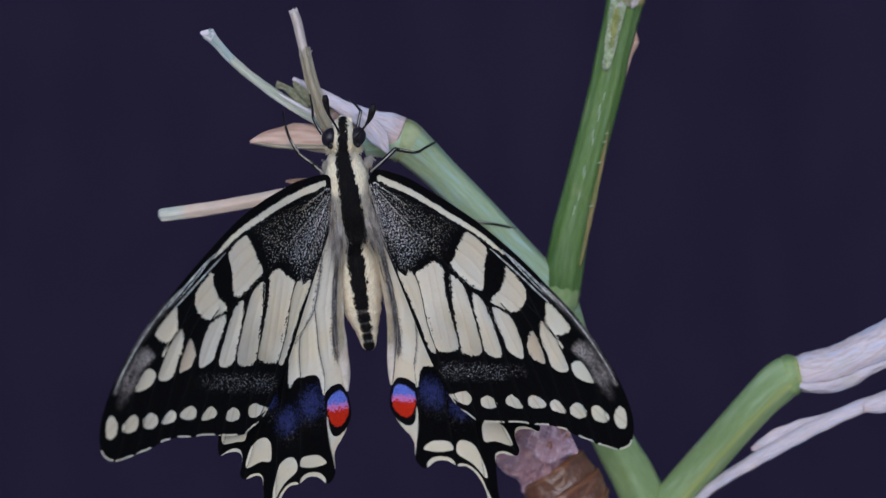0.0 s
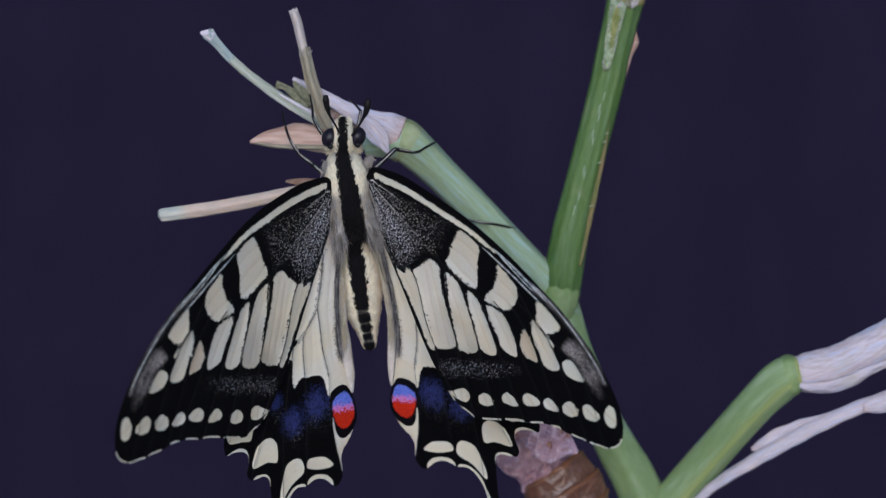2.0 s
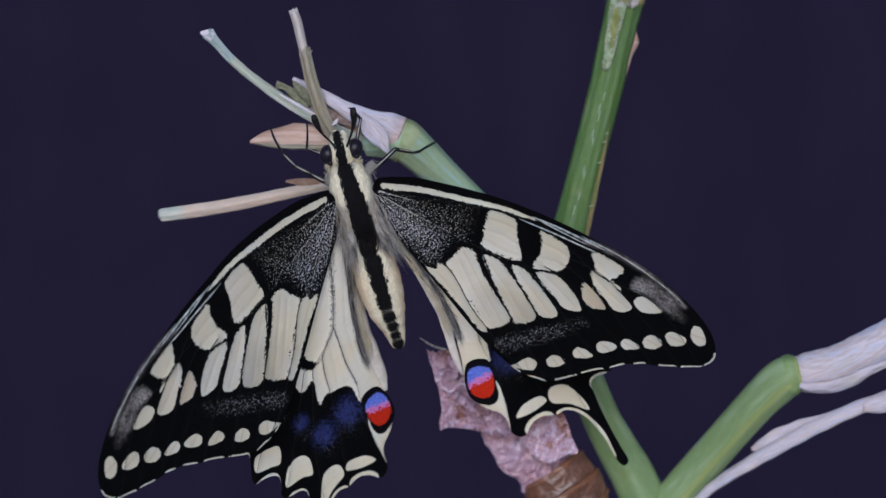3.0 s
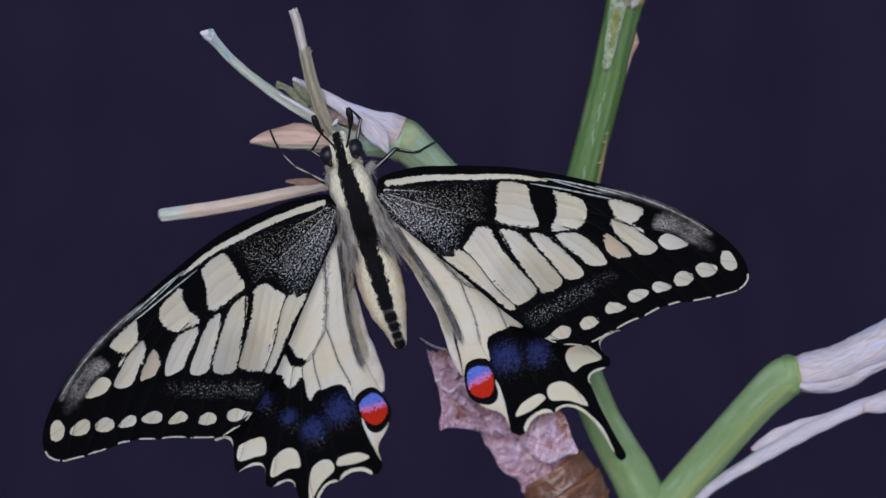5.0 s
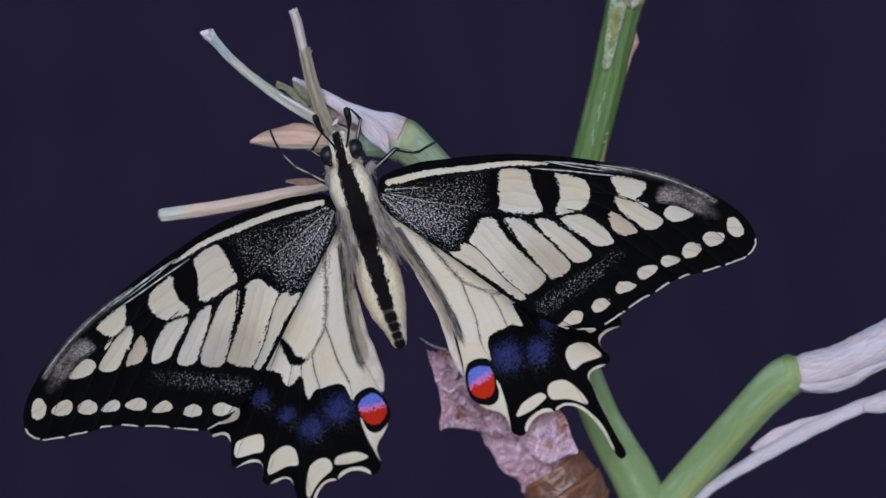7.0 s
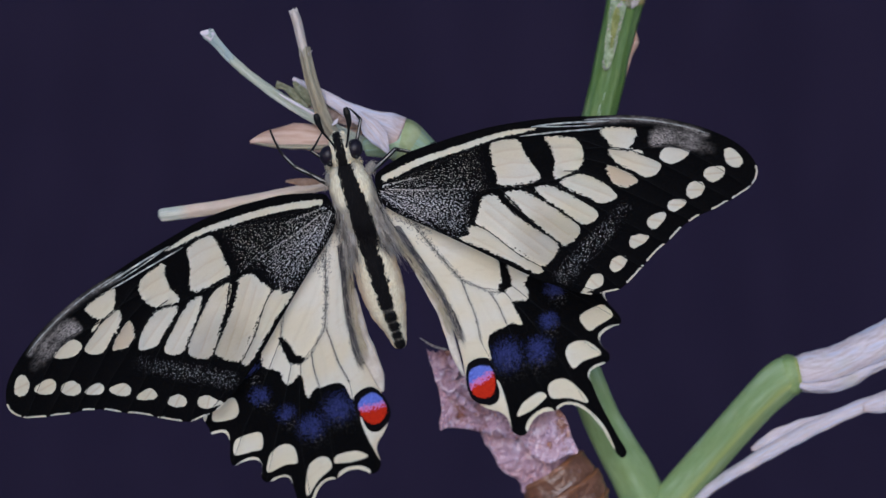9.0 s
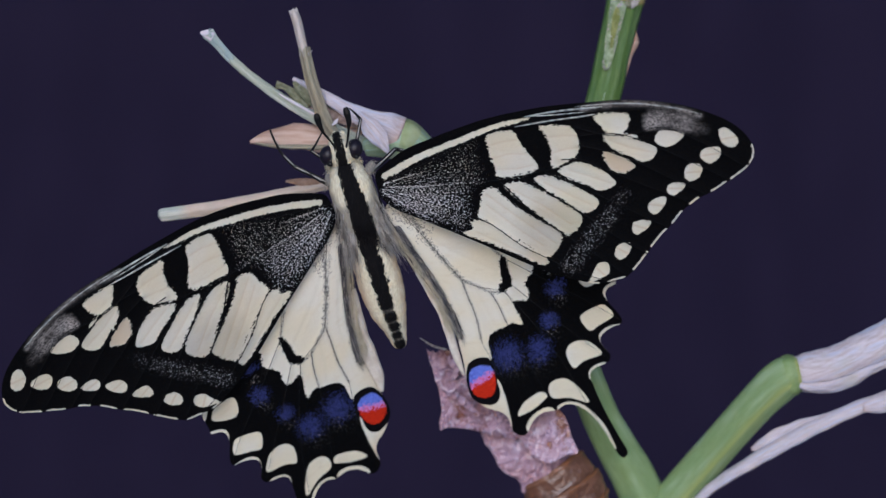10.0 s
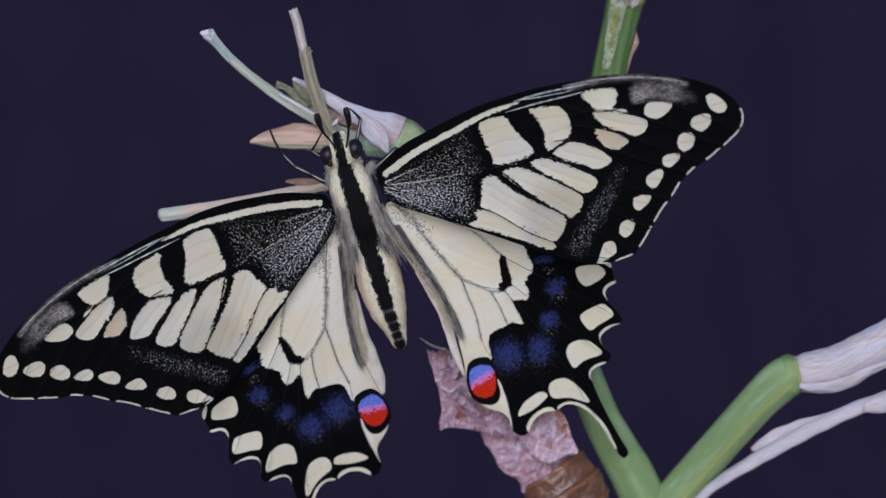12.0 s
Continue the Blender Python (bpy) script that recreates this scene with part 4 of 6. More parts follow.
HIND_PATCHES = [
    [(20.85, -7.97), (22.25, -7.65), (23.55, -7.84), (24.22, -8.86), (22.42, -9.94), (21.35, -9.43)],
    [(21.48, -13.41), (22.48, -12.49), (24, -12.04), (25.17, -13.27), (23.62, -14.37), (22.6, -14.91)],
    [(20.12, -17.33), (20.57, -16.37), (22.03, -15.99), (23.3, -16.7), (24.03, -17.72), (22.15, -18.47), (21.14, -19.27), (20.42, -18.32)],
    [(18.35, -21.54), (18.8, -20.72), (20.21, -20.46), (21.74, -21.58), (22.94, -23.34), (20.81, -22.78), (18.9, -22.68)],
    [(15.1, -24.44), (15.6, -23.23), (16.78, -22.25), (17.69, -21.9), (18.21, -22.51), (16.86, -23.88), (15.42, -24.66)],
    [(12.49, -20.07), (13.01, -20.75), (13.65, -22.41), (14.17, -24.4), (14.5, -26.18), (13.63, -24.7), (12.48, -23.92), (11.16, -23.33), (10.89, -22.86), (11.96, -23.24), (12.8, -22.83), (12.99, -21.66)],
]
HIND_LUNULES = [
    [(25.6, -9.6), (25.45, -10.4), (25.3, -11.22), (25.6, -12.1), (26.1, -13.1), (24.93, -12.05), (24.15, -11.2), (24.0, -10.5), (24.6, -9.9)],
    [(26.1, -14.3), (25.2, -15.1), (24.8, -15.8), (24.8, -16.64), (24.95, -17.5), (24.1, -16.7), (23.68, -15.76), (23.9, -15.1), (24.65, -14.55)],
    [(24.8, -18.8), (24.1, -19.4), (23.6, -20.1), (23.3, -21.0), (22.8, -20.3), (22.9, -19.51), (23.6, -18.95), (24.19, -18.75)],
    [(19.41, -24.05), (19.74, -23.5), (20.79, -23.22), (22.15, -23.58), (23.53, -24.66), (24.95, -26.35), (26.3, -29.16), (24.9, -27.5), (23.4, -25.6), (22.0, -24.4), (20.7, -24.1)],
    [(19.18, -24.5), (18.18, -24.7), (17.27, -25.4), (16.52, -26.6), (16.1, -26.2), (16.34, -25.2), (17.11, -24.36), (18.15, -23.8), (18.95, -23.9)],
    [(23.6, -7.0), (24.5, -7.3), (25.0, -8.1), (24.46, -7.9)],
]
HIND_BAR = [(12.44, -6.11), (12.81, -6.13), (13.25, -7.58), (13.69, -9.04), (12.98, -9.85), (12.49, -9.76), (12.52, -9.24), (12.81, -8.87), (12.57, -7.55)]
HIND_SOOT = [([(0.92, 0.08), (2.85, -1.64), (4.51, -4.01), (6.47, -6.39), (8.42, -8.51)], 0.3, 1.1), ([(8.42, -8.51), (9.99, -9.18), (11.57, -9.98), (12.93, -9.92)], 0.17, 1.0),
             ([(8.09, -8.11), (9.01, -10.44), (9.98, -12.77), (10.74, -15.74)], 0.12, 0.9), ([(11.45, -9.97), (12.45, -11.59), (13.42, -13.73)], 0.09, 0.8), ([(9.53, -3.29), (11.65, -5.15), (12.62, -6.05)], 0.12, 0.8),
             ([(0.9, -2.6), (2.08, -4.6), (3.92, -7.3), (5.68, -9.9), (7.35, -12.7), (8.2, -14.9)], 0.5, 1.15), ([(0.64, -0.42), (2.53, -1.43), (3.97, -3.01)], 1.0, 0.55)]
HIND_BLUE = [((13.65, -17.39), 2.0, 2.0), ((17.14, -16.91), 1.6, 1.75), ((18.03, -13.5), 1.15, 1.1), ((18.59, -9.75), 1.2, 1.15), ((17.28, -6.74), 1.2, 0.5)]
HIND_PLEATS = [[(3.2, -0.4), (8.0, -2.4), (12.0, -4.2)], [(2.5, -2.2), (7.0, -5.2), (11.8, -7.6)], [(9.6, -9.2), (11.0, -12.2), (12.4, -14.2)], [(3.8, -5.4), (7.2, -9.8), (9.3, -15.0)]]
HIND_VEINS = [
    [(0.93, -0.05), (4.51, -4.01), (6.47, -6.39), (8.42, -8.51), (10, -9.25), (12.93, -9.92), (13.79, -11.13)],
    [(8.22, -8.24), (9.01, -10.44), (9.98, -12.77), (10.74, -15.74), (12.64, -19.43), (14.47, -25.39)],
    [(11.45, -9.97), (12.45, -11.59), (13.42, -13.73), (16.66, -19.63), (19.33, -24.07)],
    [(12.93, -9.92), (15.73, -13.06), (19.34, -17.81), (23.36, -24.54), (27.07, -29.81)],
    [(13.69, -9.17), (17.23, -12.16), (21.07, -15.29), (24.92, -18.35)],
    [(12.62, -6.05), (17.05, -8.56), (22.12, -11.42), (25.93, -13.77)],
    [(0.72, 0.35), (9.53, -3.29), (12.62, -6.05)],
]


def ridge(p, lines, pleats=()):
    """Height of the wing at p: veins stand proud, the panes between them sag and are pleated along their folds."""
    d = np.min([line_distance(p, curve(q, 4))[0] for q in lines], 0)
    h = 0.10 * np.exp(-(d / 0.3) ** 2) - 0.05 * np.clip(d / 1.5, 0, 1)
    for q in pleats:
        h = h - 0.035 * np.exp(-(line_distance(p, np.array(q))[0] / 0.22) ** 2)
    return h


def fore_fields(outline):
    p, faces = wing_grid(outline, 0.125)
    pale = union(p, [patch(q) for q in FORE_CELLS + FORE_MARKS])
    d, spot = line_distance(p, curve(FORE_STRIPE, 5))
    tip = curve(FORE_STRIPE, 5)[-1][0]
    pale = np.maximum(pale, 0.29 * np.clip((tip - spot[:, 0]) / 3.5 + 0.15, 0, 1) - d + 0.01 * np.clip(8 - spot[:, 0], 0, 8))
    # pale fringe between the veins of the outer edge
    e = curve(FORE_FRONT[-3:] + FORE_EDGE + FORE_BACK[:1], 12)
    for a, b in FORE_FRINGE:
        i0, i1 = (int(np.argmin(np.hypot(*(e - np.array(q)).T))) for q in (a, b))
        along = line_distance(p, e[i0 + 1:max(i1, i0 + 3)])[0]
        pale = np.maximum(pale, 0.19 - along)
    # fold and vein lines across the pale cells
    for q, gap in zip(FORE_VEINS[:6], (0.17, 0.17, 0.15, 0.12, 0.11, 0.03)):
        pale = np.minimum(pale, line_distance(p, curve(q, 4))[0] - gap)
    root = np.hypot(p[:, 0], p[:, 1])
    base = within(p, patch(FORE_BASE))[0]
    low = np.clip((-p[:, 1] + 0.14 * p[:, 0] + 1.0) / 3.2, 0, 1)
    dust = (0.165 + 0.25 * low * np.clip(1.6 - root / 8, 0.15, 1)) * np.clip(base / 1.5 + 0.3, 0, 1)
    rays = np.min([line_distance(p, curve(q, 4))[0] * k for q, k in zip(FORE_RAYS, (1, 1.5, 1.6, 1.4))], 0)
    dust = np.maximum(dust, np.where(base > 0, 0.70 * np.exp(-(rays / 0.15) ** 2) * np.clip(1.3 - root / 12, 0.3, 1), 0))
    band = line_distance(p, curve(FORE_BAND, 5))[0]
    band_d = 0.17 * np.clip(1.3 - band / 1.15, 0, 1) * np.clip((24.5 - root) / 3 + 1, 0.35, 1)
    cool = np.where(band_d > dust, 0.8, low)
    dust = np.maximum(dust, band_d)
    cloud = np.array([noise.noise(Vector((x * 0.55, y * 1.1, 4.0))) + 0.5 * noise.noise(Vector((x * 1.6, y * 2.4, 1.0))) for x, y in p])
    inside = within(p, patch(FORE_VEIL))[0] + 0.35 * cloud
    veil = 0.72 * np.clip(inside * 1.4 + 0.25, 0, 1) * np.clip(0.8 + 0.9 * cloud, 0.25, 1.1) * np.clip((35 - p[:, 0]) / 5, 0.1, 1)
    # sheen of the front edge, put into the colour as a grey band
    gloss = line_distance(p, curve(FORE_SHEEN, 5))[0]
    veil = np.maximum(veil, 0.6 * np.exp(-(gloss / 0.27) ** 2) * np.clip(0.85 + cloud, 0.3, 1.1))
    tan = np.clip(within(p, patch(FORE_CELLS[5]))[0] * 3 + 0.5, 0, 1) * 0.8
    # tan fold lines; the shading of the folds is put into the colour
    folds = FORE_FOLDS + [[(x - 0.8 * a * math.cos(radians(k)), y - 0.8 * a * math.sin(radians(k))), (x + 0.8 * a * math.cos(radians(k)), y + 0.8 * a * math.sin(radians(k)))]
                          for (x, y), a in FORE_SPOTS for k in (math.degrees(math.atan2(y - 1, x - 13)),)]
    for i, q in enumerate(folds):
        tan = np.maximum(tan, (0.8 if i >= len(FORE_FOLDS) else 0.42) * np.clip(1.2 - line_distance(p, np.array(q))[0] / 0.11, 0, 1))
    soot = np.zeros(len(p))
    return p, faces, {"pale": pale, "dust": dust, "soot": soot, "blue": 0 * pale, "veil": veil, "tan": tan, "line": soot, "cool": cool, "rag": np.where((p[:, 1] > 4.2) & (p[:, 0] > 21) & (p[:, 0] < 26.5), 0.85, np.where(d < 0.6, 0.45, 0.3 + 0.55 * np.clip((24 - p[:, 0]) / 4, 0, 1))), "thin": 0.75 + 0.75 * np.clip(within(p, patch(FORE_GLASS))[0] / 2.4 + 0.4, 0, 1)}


FORE_BASE = [(0.6, -0.3), (2.3, 0.95), (4.36, 2.48), (7.68, 4.75), (10.0, 6.0), (10.5, 4.44), (11.2, 2.72), (11.9, 1.7), (11.0, 0.9), (10.1, 0.1), (10.15, -1.34), (10.5, -2.33), (10.35, -3.3), (9.7, -4.75), (7.16, -4.3), (5.71, -3.9),
             (2.8, -3.05), (0.5, -1.7)]
FORE_RAYS = [[(0.72, -0.55), (4.2, -0.17), (7.43, 0.58), (10.4, 1.19), (13.1, 1.66)], [(0.58, -0.99), (4.1, -1.46), (6.73, -2.22)], [(0.6, -0.36), (2.86, 0.74), (4.64, 1.5)], [(0.58, -1.24), (2.86, -2.31), (6.48, -3.91)]]
FORE_FRINGE = [((38.9, 9.09), (38.6, 7.17)), ((38.3, 6.84), (36.9, 5.23)), ((36.44, 4.72), (35.0, 3.5)), ((33.9, 2.6), (32.9, 1.75)), ((32.19, 0.76), (31.3, -0.83)), ((31.03, -1.37), (29.4, -3.77)),
               ((29.16, -4.16), (27.6, -6.5)), ((26.9, -7.3), (25.0, -8.25)), ((24.4, -8.5), (23.0, -8.6))]
FORE_FOLDS = [[(11.33, 5.3), (12.81, 5.97), (14.77, 6.52)], [(11.78, 3.94), (13.69, 4.74), (15.58, 4.97)], [(12.24, 2.82), (14.56, 3.19), (16.16, 3.8)], [(17.52, 7.09), (19.24, 7.51), (20.64, 7.67)],
              [(18.03, 5.35), (19.5, 6.01), (20.85, 6.42)], [(11.56, -0.08), (14.14, -1.64), (16.84, -3.2), (19.36, -4.64)], [(11.71, -1.27), (15.01, -3.38), (18.01, -5.05)], [(10.72, -4.43), (13.74, -5.41), (17.96, -7.06)],
              [(23.99, 7.63), (26.22, 7.06), (28.65, 6.87)], [(20.06, 3.77), (22.48, 3.33), (24.54, 2.88)], [(14.2, 0.86), (17.52, -0.49), (20.82, -2.29)], [(17.58, 2.08), (20.29, 1.02), (22.71, 0.21)]]
FORE_BAND = [(26.4, 1.93), (25.13, -0.3), (23.67, -2.53), (22.28, -4.76), (21.01, -6.98)]
FORE_VEIL = [(27.55, 11.23), (27.56, 9.35), (29.32, 9.34), (31.16, 9.57), (32.67, 9.36), (34.33, 9.78), (34.1, 10.52), (32.41, 11.23), (29.99, 11.55)]
FORE_GLASS = [(15.34, -2.24), (16.91, -0.51), (19.96, 0.01), (23.59, -1.15), (23.2, -4.42), (21.62, -6.97), (18.57, -7.04), (15.86, -5.86)]
FORE_SHEEN = [(20.83, 10.56), (22.98, 11.24), (25.43, 11.8), (28.17, 12), (31.21, 11.83), (33.15, 11.38)]


def hind_fields(outline):
    p, faces = wing_grid(outline, 0.125)
    disc = within(p, patch(HIND_DISC))[0]
    outer = union(p, [patch(q) for q in HIND_PATCHES + HIND_LUNULES])
    rag = np.where(outer > disc, 0.15, 0.85 - 0.4 * np.clip((-12 - p[:, 1]) / 3, 0, 1))
    pale = np.minimum(np.maximum(disc, outer), -within(p, patch(HIND_BAR))[0] - 0.12)
    soot, line = np.zeros(len(p)), np.zeros(len(p))
    for i, (q, r, amount) in enumerate(HIND_SOOT):
        near = line_distance(p, curve(q, 4))[0]
        soot = np.maximum(soot, amount * np.clip(1.4 - near / r, 0, 1))
        if r < 0.4:
            line = np.maximum(line, 0.75 * np.exp(-(near / 0.13) ** 2))
    blue, dust = np.zeros(len(p)), np.zeros(len(p))
    for (x, y), a, b in HIND_BLUE:
        blue = np.maximum(blue, soft_spot(p, x, y, a * 1.1, b * 1.1))
        dust = np.maximum(dust, 0.085 * soft_spot(p, x + 0.4, y - 1.2, a * 1.25, b * 1.45))
    return p, faces, {"pale": pale, "dust": dust, "soot": soot, "line": line, "rag": rag, "cool": 0.15 + 0 * pale, "blue": blue, "veil": 0 * pale, "tan": 0.45 * np.clip((0.9 - line_distance(p, curve(HIND_BACK, 4))[0]) / 0.9, 0, 1), "thin": 0.15 + 0 * pale}


def make_wing(name, fields, veins, root, side, parent, label, thick=0.08, material=None):
    p, faces, at = fields
    h = ridge(p, veins, FORE_FOLDS if thick > 0.05 else HIND_PLEATS)
    if thick < 0.05:        # the front of a hind wing lies under the fore wing
        h = h - 0.9 * np.exp(-(line_distance(p, curve(HIND_FRONT, 4))[0] / 3.5) ** 2)
    o = np.array(root)

    def arch(q):
        """The front edge of a fore wing bows forward, that of the left one a little more near its root."""
        if thick < 0.05:
            return 0.0 * q[:, 0]
        front = line_distance(q, curve(FORE_FRONT, 4))[0]
        bow = 0.17 * np.exp(-((q[:, 0] - 17) / 12) ** 2 - (front / 1.2) ** 2)
        if side < 0:
            bow = bow + 0.65 * np.exp(-((q[:, 0] - 8) / 6) ** 2 - (front / 2.5) ** 2)
        return bow
    v = np.c_[side * p[:, 0], -h, p[:, 1] + arch(p)] + o
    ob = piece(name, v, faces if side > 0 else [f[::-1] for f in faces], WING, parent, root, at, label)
    for q in veins:
        line = curve(q, 4)
        dip = 0.9 * np.exp(-(line_distance(line, curve(HIND_FRONT, 4))[0] / 3.5) ** 2) if thick < 0.05 else 0.0
        line = np.c_[side * line[:, 0], dip - 0.10 + 0 * line[:, 0], line[:, 1] + arch(line)] + o
        stalk("vein", [tuple(x) for x in line], list(np.linspace(thick, thick * 0.45, len(line))), material or VEIN, ob, sides=6, per=1)
    if thick > 0.05:
        for q, r in zip(FORE_STREAKS, (0.10, 0.085, 0.06, 0.05)):
            line = curve(q, 6)
            line = np.c_[side * line[:, 0], -0.08 + 0 * line[:, 0], line[:, 1] + arch(line)] + o
            stalk("front_rib", [tuple(x) for x in line], list(r * np.clip(np.sin(np.linspace(0.35, 2.9, len(line))) * 1.3, 0.2, 1)), SILVER, ob, "silvery rib along the front edge", sides=8, per=1)
    return ob


def make_eyespot(wing, root, side):
    o = np.array(root)
    loop = patch(EYE_OUTER)
    p, faces = wing_grid(loop, 0.11)
    inner = within(p, patch(EYE_INNER))[0]
    axis = np.array(EYE_UP) / np.linalg.norm(EYE_UP)
    level = (p - np.array(EYE_MID)) @ axis
    rim = within(p, loop)[0]
    v = np.c_[side * p[:, 0], -0.07 - 0.05 * np.clip(rim, 0, 1), p[:, 1]] + o
    piece("eyespot", v, faces if side > 0 else [f[::-1] for f in faces], EYESPOT, wing, root, {"inner": inner, "level": level}, "red and blue eyespot ringed with black")


EYE_OUTER = [(9.16, -19.09), (9.49, -18.0), (10.63, -17.52), (11.81, -17.75), (12.44, -18.85), (12.61, -20.59), (12.68, -22.48), (11.83, -23.11), (10.7, -22.89), (9.81, -22.11), (9.28, -20.57)]
EYE_INNER = [(9.59, -18.97), (10.54, -18.4), (11.66, -18.54), (12.26, -19.37), (12.5, -20.58), (12.35, -21.68), (11.68, -22.29), (10.68, -22.2), (9.91, -21.53), (9.5, -20.31)]
EYE_MID = (11.1, -20.05)
EYE_UP = (-0.52, 0.855)


def margin_hair(wing, root, side, material, n, seed, label, inset=0.35, spread=0.8, length=2.3):
    # long hair along the inner edge of a hind wing
    line = curve(HIND_HAIR, 8)
    line = np.c_[side * line[:, 0], np.full(len(line), -0.12), line[:, 1]] + np.array(root)
    tang = np.gradient(line, axis=0)

    def lay(rng):
        i = int(rng.rand() ** 1.3 * (len(line) - 1))
        foot = line[i] + np.array([(inset + (rng.rand() - 0.5) * spread) * side, -0.05 - 0.15 * rng.rand(), 0])
        way = tang[i] / np.linalg.norm(tang[i])
        return foot, way + np.array([side * (rng.rand() - 0.55) * 0.25, -0.04 * rng.rand(), 0]), np.array([0, 0, 0])
    hairs("margin_hair", n, lay, length, 0.02, material, wing, root, seed, label)


HIND_HAIR = [(0.5, -1.9), (2.0, -4.3), (3.7, -6.9), (5.3, -9.4), (6.6, -11.8), (7.5, -13.9)]


def inner_fold(wing, root, side, reach):
    # the pale, downy fold along the inner edge
    way = [(3.3, -7.4), (5.0, -9.9), (6.3, -12.0), (7.1, -13.9), (7.7, -15.8), (8.4, -18.0), (9.0, -19.6)]
    wide = [0.2, 0.6, 0.8, 0.9, 0.85, 0.65, 0.2]
    path = [(root[0] + side * (x - 0.3 * reach * w), root[1] + 0.06, root[2] + z - 0.15 * reach * w) for (x, z), w in zip(way, wide)]
    leaf("inner_fold", path, [w * reach for w in wide], FOLD, wing, "pale downy fold along the inner edge", cup=0.3, thick=0.08, across=6, seed=71)


def hairs(name, n, place, length, width, material, parent, origin, seed, label=""):
    """Many fine tapered hairs in one mesh. place(rng) gives a foot, a direction and a bend."""
    rng = np.random.RandomState(seed)
    v, f = [], []
    for _ in range(n):
        foot, way, bend = place(rng)
        L = length * (0.6 + 0.7 * rng.rand())
        w = width * (0.7 + 0.6 * rng.rand())
        way = way / np.linalg.norm(way)
        side = np.cross(way, [0.3, 1, 0.2])
        side /= np.linalg.norm(side)
        third = np.cross(way, side)
        b = len(v)
        for s, q in ((0, 1.0), (0.55, 0.75)):
            mid = foot + way * L * s + bend * L * s * s
            for k in range(3):
                t = 2.094 * k
                v.append(mid + w * q * (math.cos(t) * side + math.sin(t) * third))
        v.append(foot + way * L + bend * L)
        for k in range(3):
            f.append((b + k, b + (k + 1) % 3, b + 3 + (k + 1) % 3, b + 3 + k))
            f.append((b + 3 + k, b + 3 + (k + 1) % 3, b + 6))
    return piece(name, v, f, material, parent, origin, None, label)


def body_material():
    m = Mat("body_fur", 0.85, 0.12)
    grain = m.noise(5200, 3.0, m.place(1.0, 1.0, 0.35))
    soft = m.noise(600, 3.0)
    e = m.calc("MULTIPLY_ADD", m.calc("SUBTRACT", grain, 0.5), 1.0, m.attr("stripe"))
    cream = m.mix(m.step(grain, 0.3, 0.75), (0.68, 0.59, 0.41), (0.86, 0.80, 0.61))
    cream = m.mix(m.calc("MULTIPLY", m.attr("warm"), m.step(soft, 0.2, 0.6)), cream, (0.56, 0.36, 0.21))
    patchy = m.noise(1100, 3.0, m.place(1.0, 1.0, 0.5))
    cream = m.mix(m.calc("MULTIPLY", m.step(patchy, 0.55, 0.75), 0.22), cream, (0.22, 0.20, 0.17))
    cream = m.mix(m.calc("MULTIPLY", m.attr("side"), 0.85), cream, (0.16, 0.15, 0.15))
    black = m.mix(m.step(grain, 0.5, 0.8), (0.004, 0.0035, 0.004), (0.012, 0.011, 0.012))
    c = m.mix(m.step(e, -0.1, 0.1), cream, black)
    ring = m.calc("MULTIPLY", m.attr("ring"), m.step(grain, 0.35, 0.6))
    m.colour(m.mix(m.calc("MULTIPLY", ring, 0.22), c, (0.55, 0.50, 0.42)))
    m.bump(grain, 0.6, 0.0003)
    return m.m


def body_loft(path, half, deep, stripe, warm, sides=36, per=8, rings=(), grey=9.0):
    """A body part along its axis: half widths, half depths and the half width of the dark back stripe, at each place."""
    c = curve(path, per)
    k = np.linspace(0, len(path) - 1, len(c))
    at = lambda q: np.interp(k, np.arange(len(path)), q)
    w, d, s, wm = at(half), at(deep), at(stripe), at(warm)
    tang = np.gradient(c, axis=0)
    tang /= np.linalg.norm(tang, axis=1)[:, None]
    v, f, st, wa, rg, gy = [], [], [], [], [], []
    for i in range(len(c)):
        x = np.cross(tang[i], [0, 1, 0])
        x /= np.linalg.norm(x)
        y = np.cross(x, tang[i])
        groove = 1.0
        ring, tooth = 0.0, 1.0
        for r0 in rings:
            q = math.exp(-((k[i] - r0) / 0.10) ** 2)
            groove -= 0.05 * q
            tooth = tooth - 0.16 * q + 0.10 * math.exp(-((k[i] - r0 - 0.22) / 0.1) ** 2)
            ring = max(ring, math.exp(-((k[i] - r0) / 0.05) ** 2) if r0 > 3.5 else 0.0)
        for j in range(sides):
            a = 2 * math.pi * j / sides
            lx = w[i] * math.sin(a) * groove
            v.append(c[i] + x * lx - y * d[i] * math.cos(a) * groove)
            front = math.cos(a)
            st.append(s[i] * tooth - abs(lx) if front * (1 if y[1] > 0 else -1) > 0 else -0.5)
            wa.append(wm[i] * min(1, max(0, (abs(lx) / w[i] - 0.6) * 3.0)) if w[i] > 0 else 0)
            rg.append(ring)
            gy.append(min(1, max(0, (abs(lx) / max(w[i], 1e-6) - grey) * 6)))
    for i in range(len(c) - 1):
        for j in range(sides):
            f.append((i * sides + j, i * sides + (j + 1) % sides, (i + 1) * sides + (j + 1) % sides, (i + 1) * sides + j))
    f.append(tuple(range(sides - 1, -1, -1))), f.append(tuple((len(c) - 1) * sides + j for j in range(sides)))
    return np.array(v), f, {"stripe": st, "warm": wa, "ring": rg, "side": gy}


